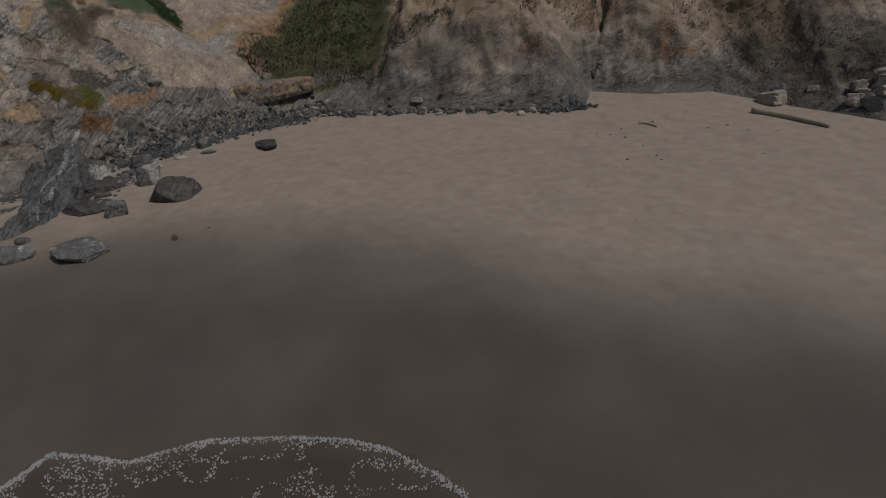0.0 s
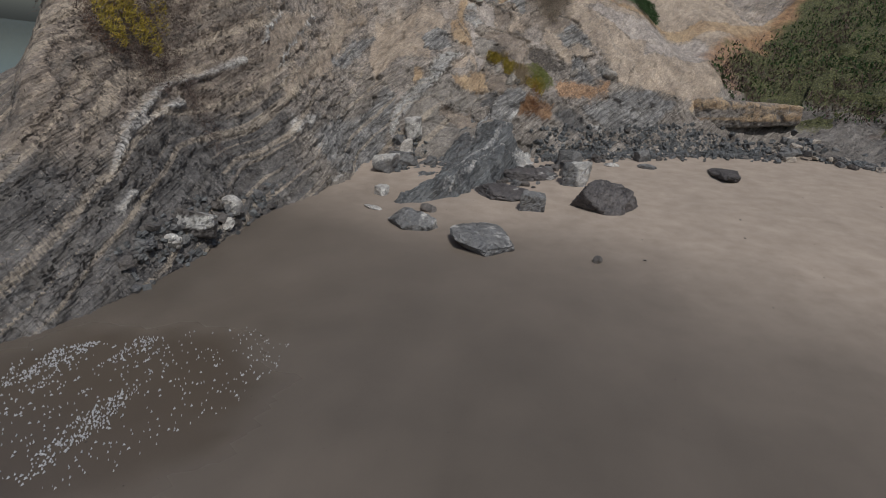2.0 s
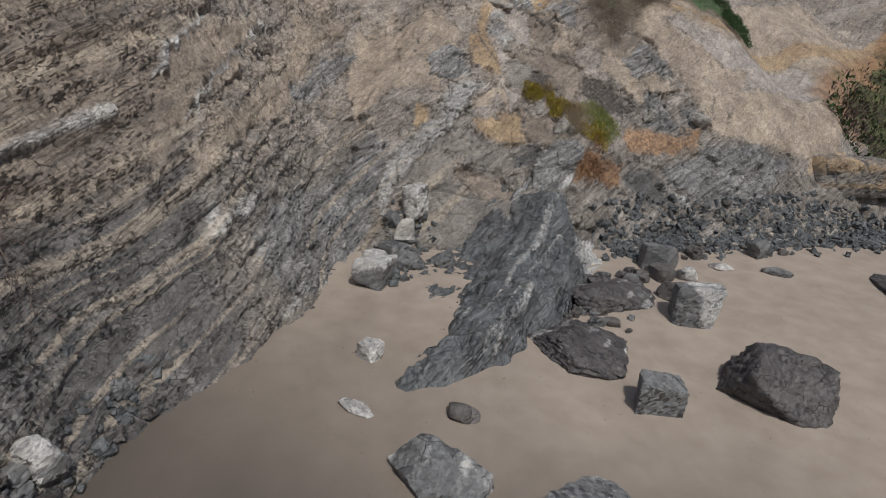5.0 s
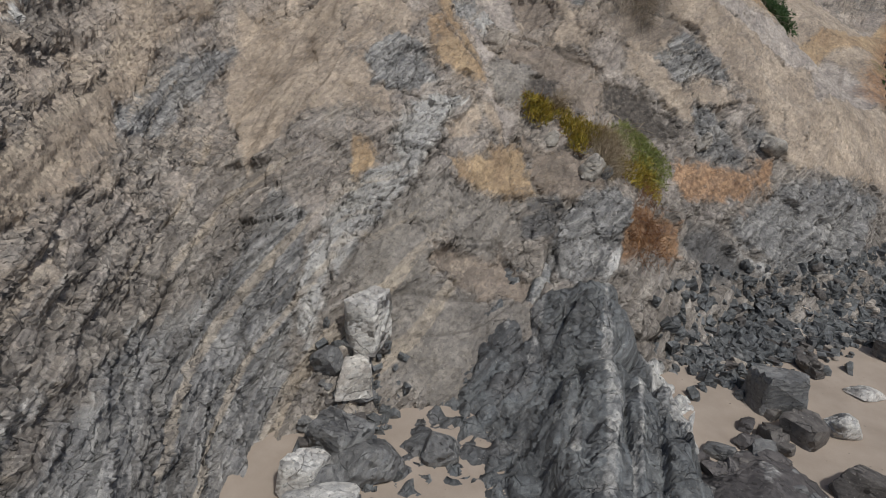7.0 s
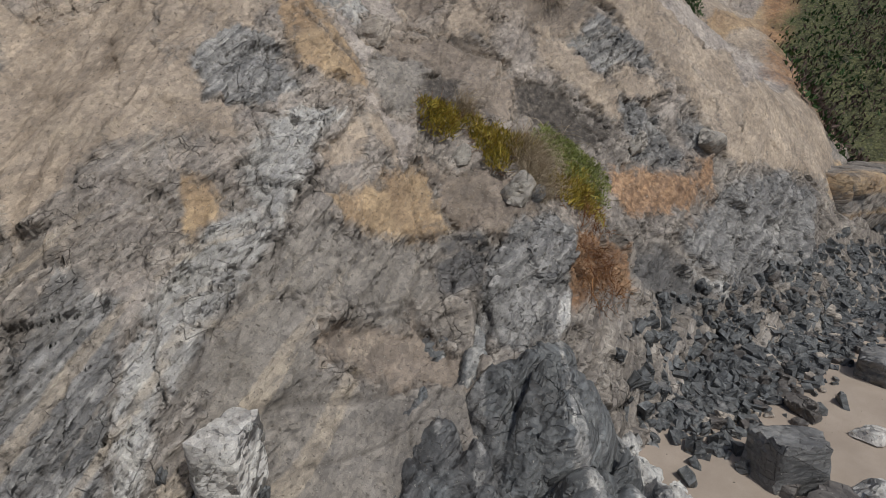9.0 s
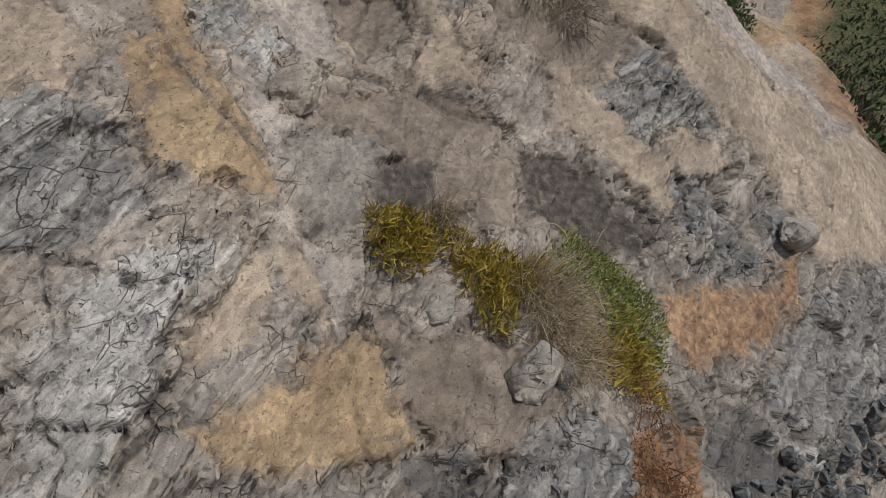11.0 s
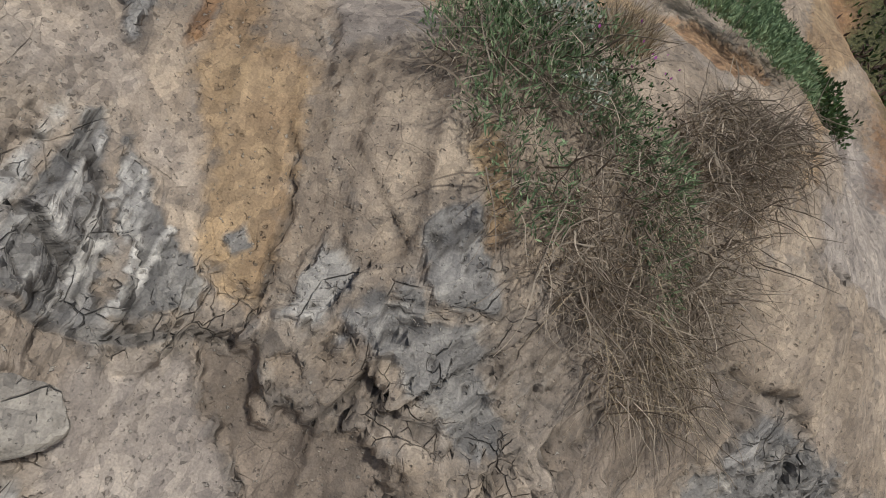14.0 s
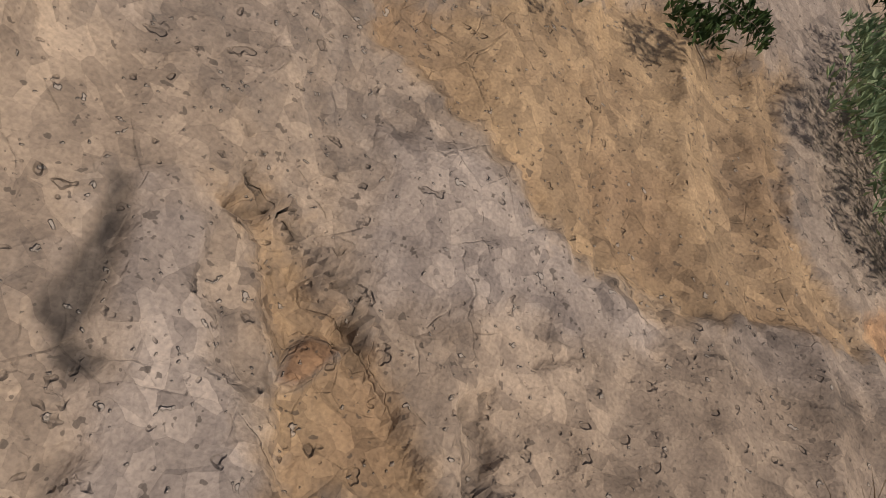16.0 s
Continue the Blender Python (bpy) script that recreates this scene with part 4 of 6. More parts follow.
    d = (0.06 * layers + (0.08 * saw + 0.045 * saw2) * bedded) * (0.25 + 0.75 * soft) * (1 - 0.35 * head)
    d += (0.17 * f1 + 0.10 * f2 - 0.05 * j1 - 0.03 * j2) * (0.16 + 0.84 * soft) * (1 - 0.55 * head) * (1 - 0.6 * high)
    d += (0.045 * f3 - 0.02 * j3) * crumbled * (0.4 + 0.6 * rock)
    d += 0.05 * ridged(p * 0.9, 2, 7) * soft + 0.012 * fbm(p * 5.0, 3, 8)
    # clay runs down the slope in shallow gullies, with broken crusts
    run = np.stack([gx * 2.6 + 0.5 * fbm(p * 0.9, 2, 19), (gy + p[:, 2]) * 0.3, gx * 0], 1)
    crust = vnoise(np.stack([gx * 1.6 + 0.4 * gy, gy * 0.8 + p[:, 2] * 0.8, 0 * gx + 2.2], 1) + 0.25 * fbm(p * 1.8, 3, 18)[:, None], 17)
    d += (1 - soft) * (0.09 * (1 - 0.5 * high) * smooth(0.7, 0.4, np.abs(nrm[:, 0])) * ridged(run, 2, 9) + 0.022 * smooth(0.0, 0.08, crust))
    edge = lambda key: smooth(0.35, 0.6, masks[key])
    d += steps + 0.10 * head * edge("pale")
    verts = p_all.copy()
    verts[live] = p + nrm * d[:, None]
    full = {}
    for k, v in masks.items():
        full[k] = np.zeros(len(p_all))
        full[k][live] = v
    keep = live & (verts[:, 2] > beach(verts[:, 0], verts[:, 1]) - 0.4)
    me = grid_mesh("cliff", verts, len(xs), len(ys), keep, full)
    return tagged(part("cliff", me, ROCK), "steep cliff of folded grey shale with ochre clay beds", "cliff", kind="structure")


def hill_height(x, y):
    """The green slope above and behind the cliffs."""
    up = np.clip(y - 31.0, 0, 40) * 0.62 * (1 - smooth(4, 15, x))
    return beach(x, y) + 1.0 + up


def build_back():
    xs, ys = np.concatenate([np.arange(-9.5, 22, 0.13), np.arange(22, 60, 0.6)]), np.concatenate([np.arange(10, 24, 0.4), np.arange(24, 38, 0.14), np.arange(38, 75, 0.6)])
    gx, gy = (a.ravel() for a in np.meshgrid(xs, ys))
    h = np.maximum(back_height(gx, gy), np.where(gy > 32.5, hill_height(gx, gy), -9))
    p = np.stack([gx, gy, h], 1)
    b, layers, blocks = strata(p * 0.8)
    above = h - beach(gx, gy)
    f1, j1 = facets(p, 1.3, 201, 1.6)
    f2, j2 = facets(p, 0.45, 231, 1.5)
    rise = smooth(-0.2, 1.2, above)
    lift = 0.3 * layers + 0.2 * blocks + 0.6 * fbm(p * 0.4, 4, 61) + 0.5 * ridged(p * np.array((0.55, 0.2, 0.2)), 3, 62) + 0.5 * f1 + 0.2 * f2
    verts = np.stack([gx, gy - 0.6 * rise * lift, h + 0.6 * rise * lift], 1)
    green = smooth(0.1, 0.5, fbm(p * 0.16, 3, 66) + 0.12 * (above - 5) + 0.9 * smooth(10, 15, gx) + 0.3 * fbm(p * 0.9, 3, 69))
    green = np.maximum(green, smooth(-4.6, -6.2, gx + 0.9 * fbm(p * 0.8, 3, 70)) * smooth(1.0, 1.9, above))
    masks = {"ochre": 0.62 * smooth(1.6, 5.0, above + 2 * fbm(p * 0.3, 3, 63)), "dark": 0.5 * smooth(0.15, 0.45, fbm(p * 0.35, 3, 64) + 0.5 * smooth(1.6, 0.2, above)), "tan": 0.85 * smooth(0.6, 2.8, above + 2 * fbm(p * 0.5, 3, 67)), "brown": 0.6 * smooth(0.0, 0.4, fbm(p * 0.4, 3, 68)),
             "pale": np.zeros(len(p)), "rust": 0.6 * smooth(0.2, 0.5, fbm(p * 0.5, 3, 65)), "lilac": np.zeros(len(p)), "clay": 0.5 * smooth(1.6, 5.0, above), "green": green * (1 - 0.75 * smooth(8, 12, gx)), "soil": 0.8 * green * smooth(8, 12, gx)}
    me = grid_mesh("cliff_back", verts, len(xs), len(ys), above > -0.5, masks)
    return tagged(part("cliff_back", me, ROCK), "weathered grey and ochre cliffs behind the beach", "cliff", kind="structure")


def build_ground():
    a = np.concatenate([-np.geomspace(3000, 45, 14), np.arange(-40, -24, 2.0), np.arange(-24, 20, 0.25), np.arange(20, 60, 2.0), np.geomspace(62, 3000, 14)])
    c = np.concatenate([-np.geomspace(3000, 20, 14), np.arange(-16, 0, 2.0), np.arange(0, 36, 0.25), np.arange(36, 70, 2.0), np.geomspace(72, 3000, 14)])
    gx, gy = (v.ravel() for v in np.meshgrid(a, c))
    p = np.stack([gx, gy, 0 * gx], 1)
    h = beach(gx, gy) + 0.04 * fbm(p * 0.5, 3, 71) + 0.012 * fbm(p * 2.5, 2, 72)
    line = gy + 1.6 * fbm(p * 0.22, 2, 73) + 0.5 * np.clip(gx, 0, 14)
    wet = 1 - smooth(10.0, 17.0, line)
    sheen = smooth(9.0, 6.8, gy + 0.9 * fbm(p * 0.4, 3, 75))
    # the shore turns the headland into the next bay
    h -= 4 * smooth(-19, -24, gx) * smooth(12, 8, gy)
    h = np.where(gx < -33, -4.0, h)
    u, w = gx * 0.7 + gy * 0.71, gy * 0.7 - gx * 0.71
    film = smooth(1.0, 0.7, np.hypot((gx + 10.6) / 2.3, (gy - 4.6) / 2.5) + 0.25 * fbm(p * 1.3, 3, 74))
    film = np.maximum(film, smooth(0.0, -0.5, gy - np.interp(gx, [-6.6, -6.3, -6.0, -4.5, -3.3, -1.7, -0.3, 0.6, 1.1, 3], [4.0, 4.6, 5.3, 5.15, 5.7, 5.8, 5.6, 5.1, 4.7, 3.0])) * smooth(-6.6, -6.2, gx))
    me = grid_mesh("ground", np.stack([gx, gy, h], 1), len(a), len(c), None, {"wet": wet, "film": 0.8 * film, "sheen": sheen})
    return tagged(part("ground", me, SAND), "smooth sloping beach sand, damp and dark towards the sea", "sand", kind="structure")


build_cliff()
build_back()
build_ground()

# ---- things ----
def ground_z(x, y):
    x, y = np.atleast_1d(np.asarray(x, float)), np.atleast_1d(np.asarray(y, float))
    c = np.where((x > -31) & (x < -5) & (y < 44), cliff_height(x, y), -9)
    k = np.where(x > -9.5, back_height(x, y), -9)
    return np.maximum(np.maximum(c, k), beach(x, y))


def ball(level):
    bm = bmesh.new()
    bmesh.ops.create_icosphere(bm, subdivisions=level, radius=1.0)
    v = np.array([q.co[:] for q in bm.verts])
    f = np.array([[q.index for q in t.verts] for t in bm.faces])
    bm.free()
    return v, f


BALLS = {k: ball(k) for k in (2, 3, 4, 5)}


def rock_mesh(name, size, seed, level=3, cuts=11, rough=0.04, lumpy=0.0, masks=None, flat_top=False):
    """A broken block: a ball cut by planes, worn at the edges."""
    d, f = BALLS[level]
    g = np.random.RandomState(seed)
    nrm = g.normal(size=(cuts, 3))
    nrm /= np.linalg.norm(nrm, axis=1)[:, None]
    if flat_top:
        nrm[0] = (0.08, -0.06, 0.99)
    off = g.uniform(0.62, 0.95, cuts)
    if cuts <= 9:
        # a squared block: three pairs of faces, a little out of true, and some knocked corners
        axes = np.concatenate([np.eye(3), -np.eye(3)]) + 0.16 * g.normal(size=(6, 3))
        nrm = np.concatenate([axes / np.linalg.norm(axes, axis=1)[:, None], nrm[:5]])
        off = np.concatenate([g.uniform(0.52, 0.68, 6), g.uniform(0.68, 0.85, min(cuts, 5))])
    dots = np.clip(d @ nrm.T, 1e-3, None)
    r = off / dots
    soft_min = -np.log((np.exp(-70 * np.minimum(r, 2))).sum(1)) / 70
    v = d * np.minimum(soft_min, 1.15)[:, None]
    v = v * (1 + rough * fbm(v * 2.2 + seed, 4, seed)[:, None] * 1.6)
    if level >= 4:
        fc, jn = facets(v * 0.9 + seed, 0.45, seed)
        v = v * (1 + 0.05 * fc - 0.025 * jn)[:, None]
    if lumpy:
        near, second, who = cells(v * 8.0 + seed, seed)
        v = v * (1 + lumpy * (0.5 - near) * (0.4 + 0.6 * who))[:, None]
    v = v / np.abs(v).max(0) * (np.array(size) / 2)
    me = soup(name, v, f, level >= 4 and lumpy > 0)
    if not (level >= 4 and lumpy > 0):
        me.polygons.foreach_set("use_smooth", np.ones(len(f), bool))
        me.set_sharp_from_angle(angle=radians(32))
    me.update()
    for key, fn in (masks or {}).items():
        at = me.attributes.new(key, "FLOAT", "POINT")
        at.data.foreach_set("value", np.ascontiguousarray(fn(v), dtype=np.float32))
    return me


def rest(me, x, y, yaw=0.0, sink=0.3, tilt=(0, 0), low=None):
    """A pose on which the mesh stands sunk into the ground by a part of its height."""
    v = np.array([q.co[:] for q in me.vertices])
    h = v[:, 2].max() - v[:, 2].min()
    z = float(ground_z(x, y)[0]) if low is None else low
    return pose(x, y, z + h * (0.5 - sink), tilt[0], tilt[1], yaw)


BLUE = rock_material("blue_grey_boulder", 0.2, (0.72, 0.80, 0.90), 0.4)
SLAB = rock_material("blue_grey_bedrock", 0.3, (0.5, 0.58, 0.67))
DARKROCK = rock_material("dark_wet_rock", 0.3, (0.52, 0.53, 0.56), 0.4)
PALEROCK = rock_material("pale_limestone", 0.0, (1.6, 1.58, 1.54), 0.3)
SLATEROCK = rock_material("pale_grey_slate", 0.0, (1.35, 1.4, 1.42), 0.3)
MUSSEL = rock_material("mussel_crust", 0.3, (0.42, 0.43, 0.48), 0.3)


def boulder(x, y, size, seed, mat, label, yaw=0.0, sink=0.3, level=4, tilt=(0, 0), lumpy=0.0, masks=None, flat_top=False, name="boulder", cuts=11):
    if mat is PALEROCK:
        masks = {"pale": lambda v: 0.75 + 0.3 * vnoise(v * 3, 4), **(masks or {})}
    me = rock_mesh(name, size, seed, level, cuts, 0.05, lumpy, masks, flat_top)
    ob = part(name, me, mat)
    ob.matrix_world = rest(me, x, y, yaw, sink, tilt)
    return tagged(ob, label, "rock")


def streaks(v):
    return 0.55 * smooth(0.35, 0.6, vnoise(np.stack([v[:, 0] * 9, v[:, 1] * 2, v[:, 2] * 2], 1), 3))


def white_side(v):
    return smooth(-0.1, 0.25, v[:, 0] + 0.5 * v[:, 2] + 0.15 * vnoise(v * 6, 5))


boulder(-10.95, 13.1, (1.75, 2.05, 0.56), 5, BLUE, "large flat-topped blue-grey boulder half sunk in damp sand", 20, 0.42, tilt=(7, 2), masks={"pale": streaks}, flat_top=True)
boulder(-12.95, 12.75, (1.45, 0.9, 0.7), 8, BLUE, "low blue-grey rock with worn ridges on the sand", 25, 0.42, masks={"pale": streaks})
boulder(-13.45, 13.85, (0.5, 0.36, 0.36), 9, DARKROCK, "small dark rock leaning on a larger one", 10, 0.35, 3)
boulder(-10.42, 17.7, (2.0, 1.7, 1.25), 12, MUSSEL, "dark rounded rock crusted with mussels", 15, 0.42, 5, flat_top=True, lumpy=0.16)
boulder(-11.6, 16.0, (0.75, 0.5, 0.75), 14, BLUE, "small pointed blue-grey rock on the sand", 40, 0.35, 4, cuts=7)
boulder(-15.5, 14.0, (0.42, 0.36, 0.5), 15, PALEROCK, "small pale angular rock beside the rock slab", 0, 0.25, 3, cuts=7)
boulder(-14.6, 12.98, (0.6, 0.34, 0.22), 16, PALEROCK, "thin pale slab lying flat on the sand", 15, 0.5, 3, flat_top=True)
boulder(-12.3, 19.2, (0.95, 0.8, 1.1), 19, BLUE, "angular blue-grey boulder with one pale face", 30, 0.3, 4, masks={"pale": white_side}, cuts=8)
boulder(-12.85, 19.9, (0.7, 0.6, 0.7), 20, DARKROCK, "dark wet boulder leaning against a paler one", -20, 0.3, 4, cuts=9)
boulder(-13.05, 21.1, (0.55, 0.4, 0.42), 23, PALEROCK, "pale rounded rock on the sand", 30, 0.3, 3)
boulder(-13.85, 21.25, (0.95, 0.75, 0.9), 24, BLUE, "block of blue-grey rock below the rubble", 12, 0.3, 4, cuts=8)
boulder(-13.5, 20.75, (0.55, 0.5, 0.5), 26, DARKROCK, "dark rock at the edge of the rubble", 60, 0.35, 3, cuts=8)
boulder(-12.4, 23.9, (0.75, 0.5, 0.6), 27, BLUE, "grey rock at the foot of the rubble", 70, 0.3, 3, cuts=8)
boulder(-11.7, 23.0, (0.7, 0.4, 0.3), 29, BLUE, "low flat grey rock on the sand", 10, 0.4, 3)
boulder(-13.5, 22.6, (0.4, 0.3, 0.35), 31, DARKROCK, "small dark stone on the sand", 10, 0.3, 3)
boulder(-12.75, 22.35, (0.6, 0.35, 0.2), 33, PALEROCK, "thin pinkish slab lying on the sand", 30, 0.45, 3, masks={"rust": lambda v: 0 * v[:, 0] + 0.4})
boulder(-8.42, 13.9, (0.26, 0.2, 0.2), 35, DARKROCK, "single small dark stone on bare sand", 0, 0.3, 3)
boulder(-9.45, 24.1, (1.0, 2.9, 0.4), 37, MUSSEL, "low mussel-covered rocks spreading over the sand", 28, 0.45, 5, lumpy=0.13)
boulder(-13.2, 16.85, (2.1, 2.6, 0.6), 39, MUSSEL, "low broken slab with mussels and barnacles", 20, 0.5, 5, lumpy=0.16, masks={"pale": streaks})
boulder(-13.8, 19.0, (1.8, 2.3, 0.6), 41, MUSSEL, "low mottled rock beside the long slab", 10, 0.5, 5, lumpy=0.16, masks={"pale": streaks})
# rocks along the foot of the headland
boulder(-14.85, 8.15, (0.6, 1.15, 0.8), 43, DARKROCK, "dark block with a broad white band at the cliff foot", -25, 0.3, 4, cuts=8, masks={"pale": lambda v: smooth(-0.02, 0.08, v[:, 2] + 0.1 * vnoise(v * 5, 3)) * smooth(0.32, 0.22, v[:, 2])})
boulder(-14.45, 7.5, (0.4, 0.45, 0.4), 44, PALEROCK, "white rock wedged at the foot of the headland", 10, 0.3, 3)
boulder(-15.3, 9.15, (0.3, 0.36, 0.35), 45, PALEROCK, "pale rock among dark ones at the cliff foot", 10, 0.3, 3)
boulder(-15.75, 9.55, (0.7, 0.55, 0.6), 46, PALEROCK, "pinkish pale block among dark rocks", 30, 0.25, 3, masks={"rust": lambda v: 0 * v[:, 0] + 0.35})
# blocks in the recess beside the buttress
boulder(-17.5, 15.95, (0.8, 0.75, 0.85), 47, BLUE, "pyramid-shaped blue-grey boulder on the sand", 20, 0.22, 4, masks={"pale": lambda v: smooth(0.05, 0.25, v[:, 2] - v[:, 0] * 0.3)}, cuts=6)
boulder(-18.72, 18.28, (0.56, 0.5, 0.95), 48, PALEROCK, "tall pale angular block stacked in the recess", 15, 0.15, 4, cuts=7, masks={"pale": lambda v: 0 * v[:, 0] + 0.7})
boulder(-18.58, 17.92, (0.52, 0.46, 0.62), 49, PALEROCK, "pale angular block below a taller one", 40, 0.2, 4, cuts=7, masks={"pale": lambda v: 0 * v[:, 0] + 0.5})
boulder(-18.95, 17.85, (0.42, 0.4, 0.46), 50, BLUE, "round grey stone wedged in the recess", 0, 0.2, 3)
boulder(-18.2, 17.2, (0.75, 0.55, 0.55), 51, BLUE, "blue-grey boulder wedged low in the recess", 0, 0.25, 4, cuts=9)
boulder(-17.7, 17.1, (0.85, 0.6, 0.55), 52, BLUE, "rounded blue-grey boulder beside the slab", 70, 0.25, 4, cuts=14)
boulder(-17.85, 16.65, (0.55, 0.48, 0.42), 53, BLUE, "small rounded boulder in the recess", 30, 0.25, 3, cuts=14)
boulder(-18.15, 16.5, (0.6, 0.5, 0.5), 54, PALEROCK, "pale pointed rock below the recess", 30, 0.2, 4, cuts=7)
boulder(-17.15, 17.75, (0.5, 0.42, 0.42), 55, BLUE, "grey rock with a barnacled edge on the slab", 10, 0.25, 3)
# loose blocks and slabs on the upper face
def set_block(x, y, size, seed, label, turn, mat, out=0.1, masks=None):
    """An angular block set in the slope, standing out of the face."""
    me = rock_mesh("rock_block", size, seed, 4, 12, 0.03, 0.0, masks)
    ob = part("rock_block", me, mat)
    n = face_normal(np.array([x]), np.array([y]))[0]
    z = float(ground_z(x, y)[0])
    ob.matrix_world = pose(x + n[0] * out, y + n[1] * out, z + n[2] * out, *turn)
    return tagged(ob, label, "rock")


def scatter(name, label, group, mats, spots, sizes, seed, sink=0.3):
    """Countable loose stones: a few shapes, each used many times at its own size and turn."""
    g = np.random.RandomState(seed)
    shapes = []
    for k in range(5):
        me = rock_mesh(name, (1.0, g.uniform(0.6, 0.9), g.uniform(0.45, 0.75)), seed * 10 + k, 3, 8, 0.04)
        shapes.append(me)
    for k, (x, y) in enumerate(spots):
        me = SHAPES.setdefault((name, seed, k % 5, (k // 5) % len(mats)), shapes[k % 5].copy())
        if not me.materials:
            me.materials.append(mats[(k // 5) % len(mats)])
        s = g.uniform(*sizes)
        ob = new(name, me)
        h = s * 0.6
        ob.matrix_world = pose(x, y, float(ground_z(x, y)[0]) + h * (0.5 - sink), g.uniform(-18, 18), g.uniform(-18, 18), g.uniform(0, 360)) @ Matrix.Diagonal((s, s, s, 1))
        tagged(ob, label, "stone", group)


SHAPES = {}
g = np.random.RandomState(5)


def along(line, count, spread, gen):
    pts = np.array(line, float)
    out = []
    for _ in range(count):
        k = gen.randint(len(pts) - 1)
        q = pts[k] + (pts[k + 1] - pts[k]) * gen.rand()
        out.append((q[0] + gen.normal() * spread, q[1] + gen.normal() * spread))
    return out


scatter("dark_rock", "dark wet rock at the foot of the headland", "rocks along the headland foot", (DARKROCK, BLUE),
        along([(-14.0, 6.4), (-14.7, 7.9), (-15.6, 9.4), (-16.9, 11.2)], 26, 0.14, g), (0.18, 0.45), 6)
scatter("stone", "grey broken stone in the rubble below the cliff", "loose stones below the buttress", (DARKROCK, BLUE, DARKROCK, PALEROCK),
        along([(-14.7, 21.8), (-13.9, 23.3), (-12.8, 24.8), (-11.7, 26.4)], 150, 0.4, g), (0.1, 0.3), 7)
scatter("shore_rock", "dark angular rock lying beside the bedrock slab", "rocks beside the bedrock slab", (DARKROCK, BLUE, MUSSEL),
        along([(-14.1, 20.8), (-13.85, 19.4), (-13.7, 18.2), (-13.6, 16.8)], 70, 0.3, g), (0.12, 0.42), 11, 0.4)
scatter("cobble", "grey cobble fallen into the recess", "cobbles in the recess", (BLUE, BLUE, DARKROCK, PALEROCK),
        along([(-18.75, 18.2), (-18.35, 17.4), (-17.9, 16.6)], 46, 0.2, g), (0.14, 0.36), 8)
scatter("beach_stone", "pale stone along the foot of the back cliffs", "stones along the back of the beach", (PALEROCK, BLUE, DARKROCK),
        along([(-9.8, 27.6), (-7.5, 29.3), (-3.0, 28.8), (3.0, 27.7)], 70, 0.4, g), (0.18, 0.6), 9)
scatter("fallen_boulder", "pale lichened boulder on the overgrown slope", "boulders on the far slope", (PALEROCK, PALEROCK, BLUE),
        along([(13.5, 27.5), (15.0, 26.0), (16.5, 24.0), (17.5, 26.5)], 16, 0.6, g), (0.6, 1.5), 10)


def rubble():
    """Small broken stones too many to count."""
    gen = np.random.RandomState(31)
    vs, fs, k = [], [], 0
    lines = (([(-15.1, 21.9), (-14.2, 23.4), (-13.0, 25.0), (-11.8, 26.8), (-9.5, 28.2)], 2300, 0.45, 0.035, 0.16),
             ([(-14.0, 6.4), (-14.8, 8.0), (-15.8, 9.6), (-17.0, 11.4)], 170, 0.2, 0.05, 0.14),
             ([(-18.7, 18.7), (-18.1, 17.4), (-17.5, 16.5)], 160, 0.25, 0.05, 0.13),
             ([(-8.6, 29.2), (-3.0, 28.8), (3.4, 27.8), (5.0, 28.0)], 420, 0.3, 0.06, 0.2))
    for line, count, spread, lo, hi in lines:
        spots = np.array(along(line, count, spread, gen))
        low = ground_z(spots[:, 0], spots[:, 1])
        for (x, y), z in zip(spots[low - beach(spots[:, 0], spots[:, 1]) < 1.0], low[low - beach(spots[:, 0], spots[:, 1]) < 1.0]):
            s = gen.uniform(lo, hi)
            m = np.array(Euler(gen.uniform(0, 6, 3)).to_matrix())
            v = (LOW_V * (s * gen.uniform(0.3, 1.0, 3)) * (0.8 + 0.4 * gen.rand(len(LOW_V), 1))) @ m.T
            vs.append(v + (x, y, z + 0.12 * s))
            fs += [tuple(i + k for i in f) for f in LOW_F]
            k += len(v)
    me = soup("rubble", np.concatenate(vs), fs)
    return tagged(part("rubble", me, SLAB), "small dark broken stones along the cliff foot", "rubble", kind="stuff")


BOX = np.array([(a, b, c) for a in (-1, 1) for b in (-1, 1) for c in (-1, 1)], float)
LOW_V = np.concatenate([BOX * (0.8, 0.75, 0.6), [(0, 0, 0.85), (0.15, -0.95, 0.1)]])
LOW_F = [(0, 1, 3, 2), (4, 6, 7, 5), (0, 4, 9), (4, 5, 9), (5, 1, 9), (1, 0, 9), (2, 3, 7, 6), (0, 2, 6, 4), (1, 5, 8), (5, 7, 8), (7, 3, 8), (3, 1, 8)]
rubble()


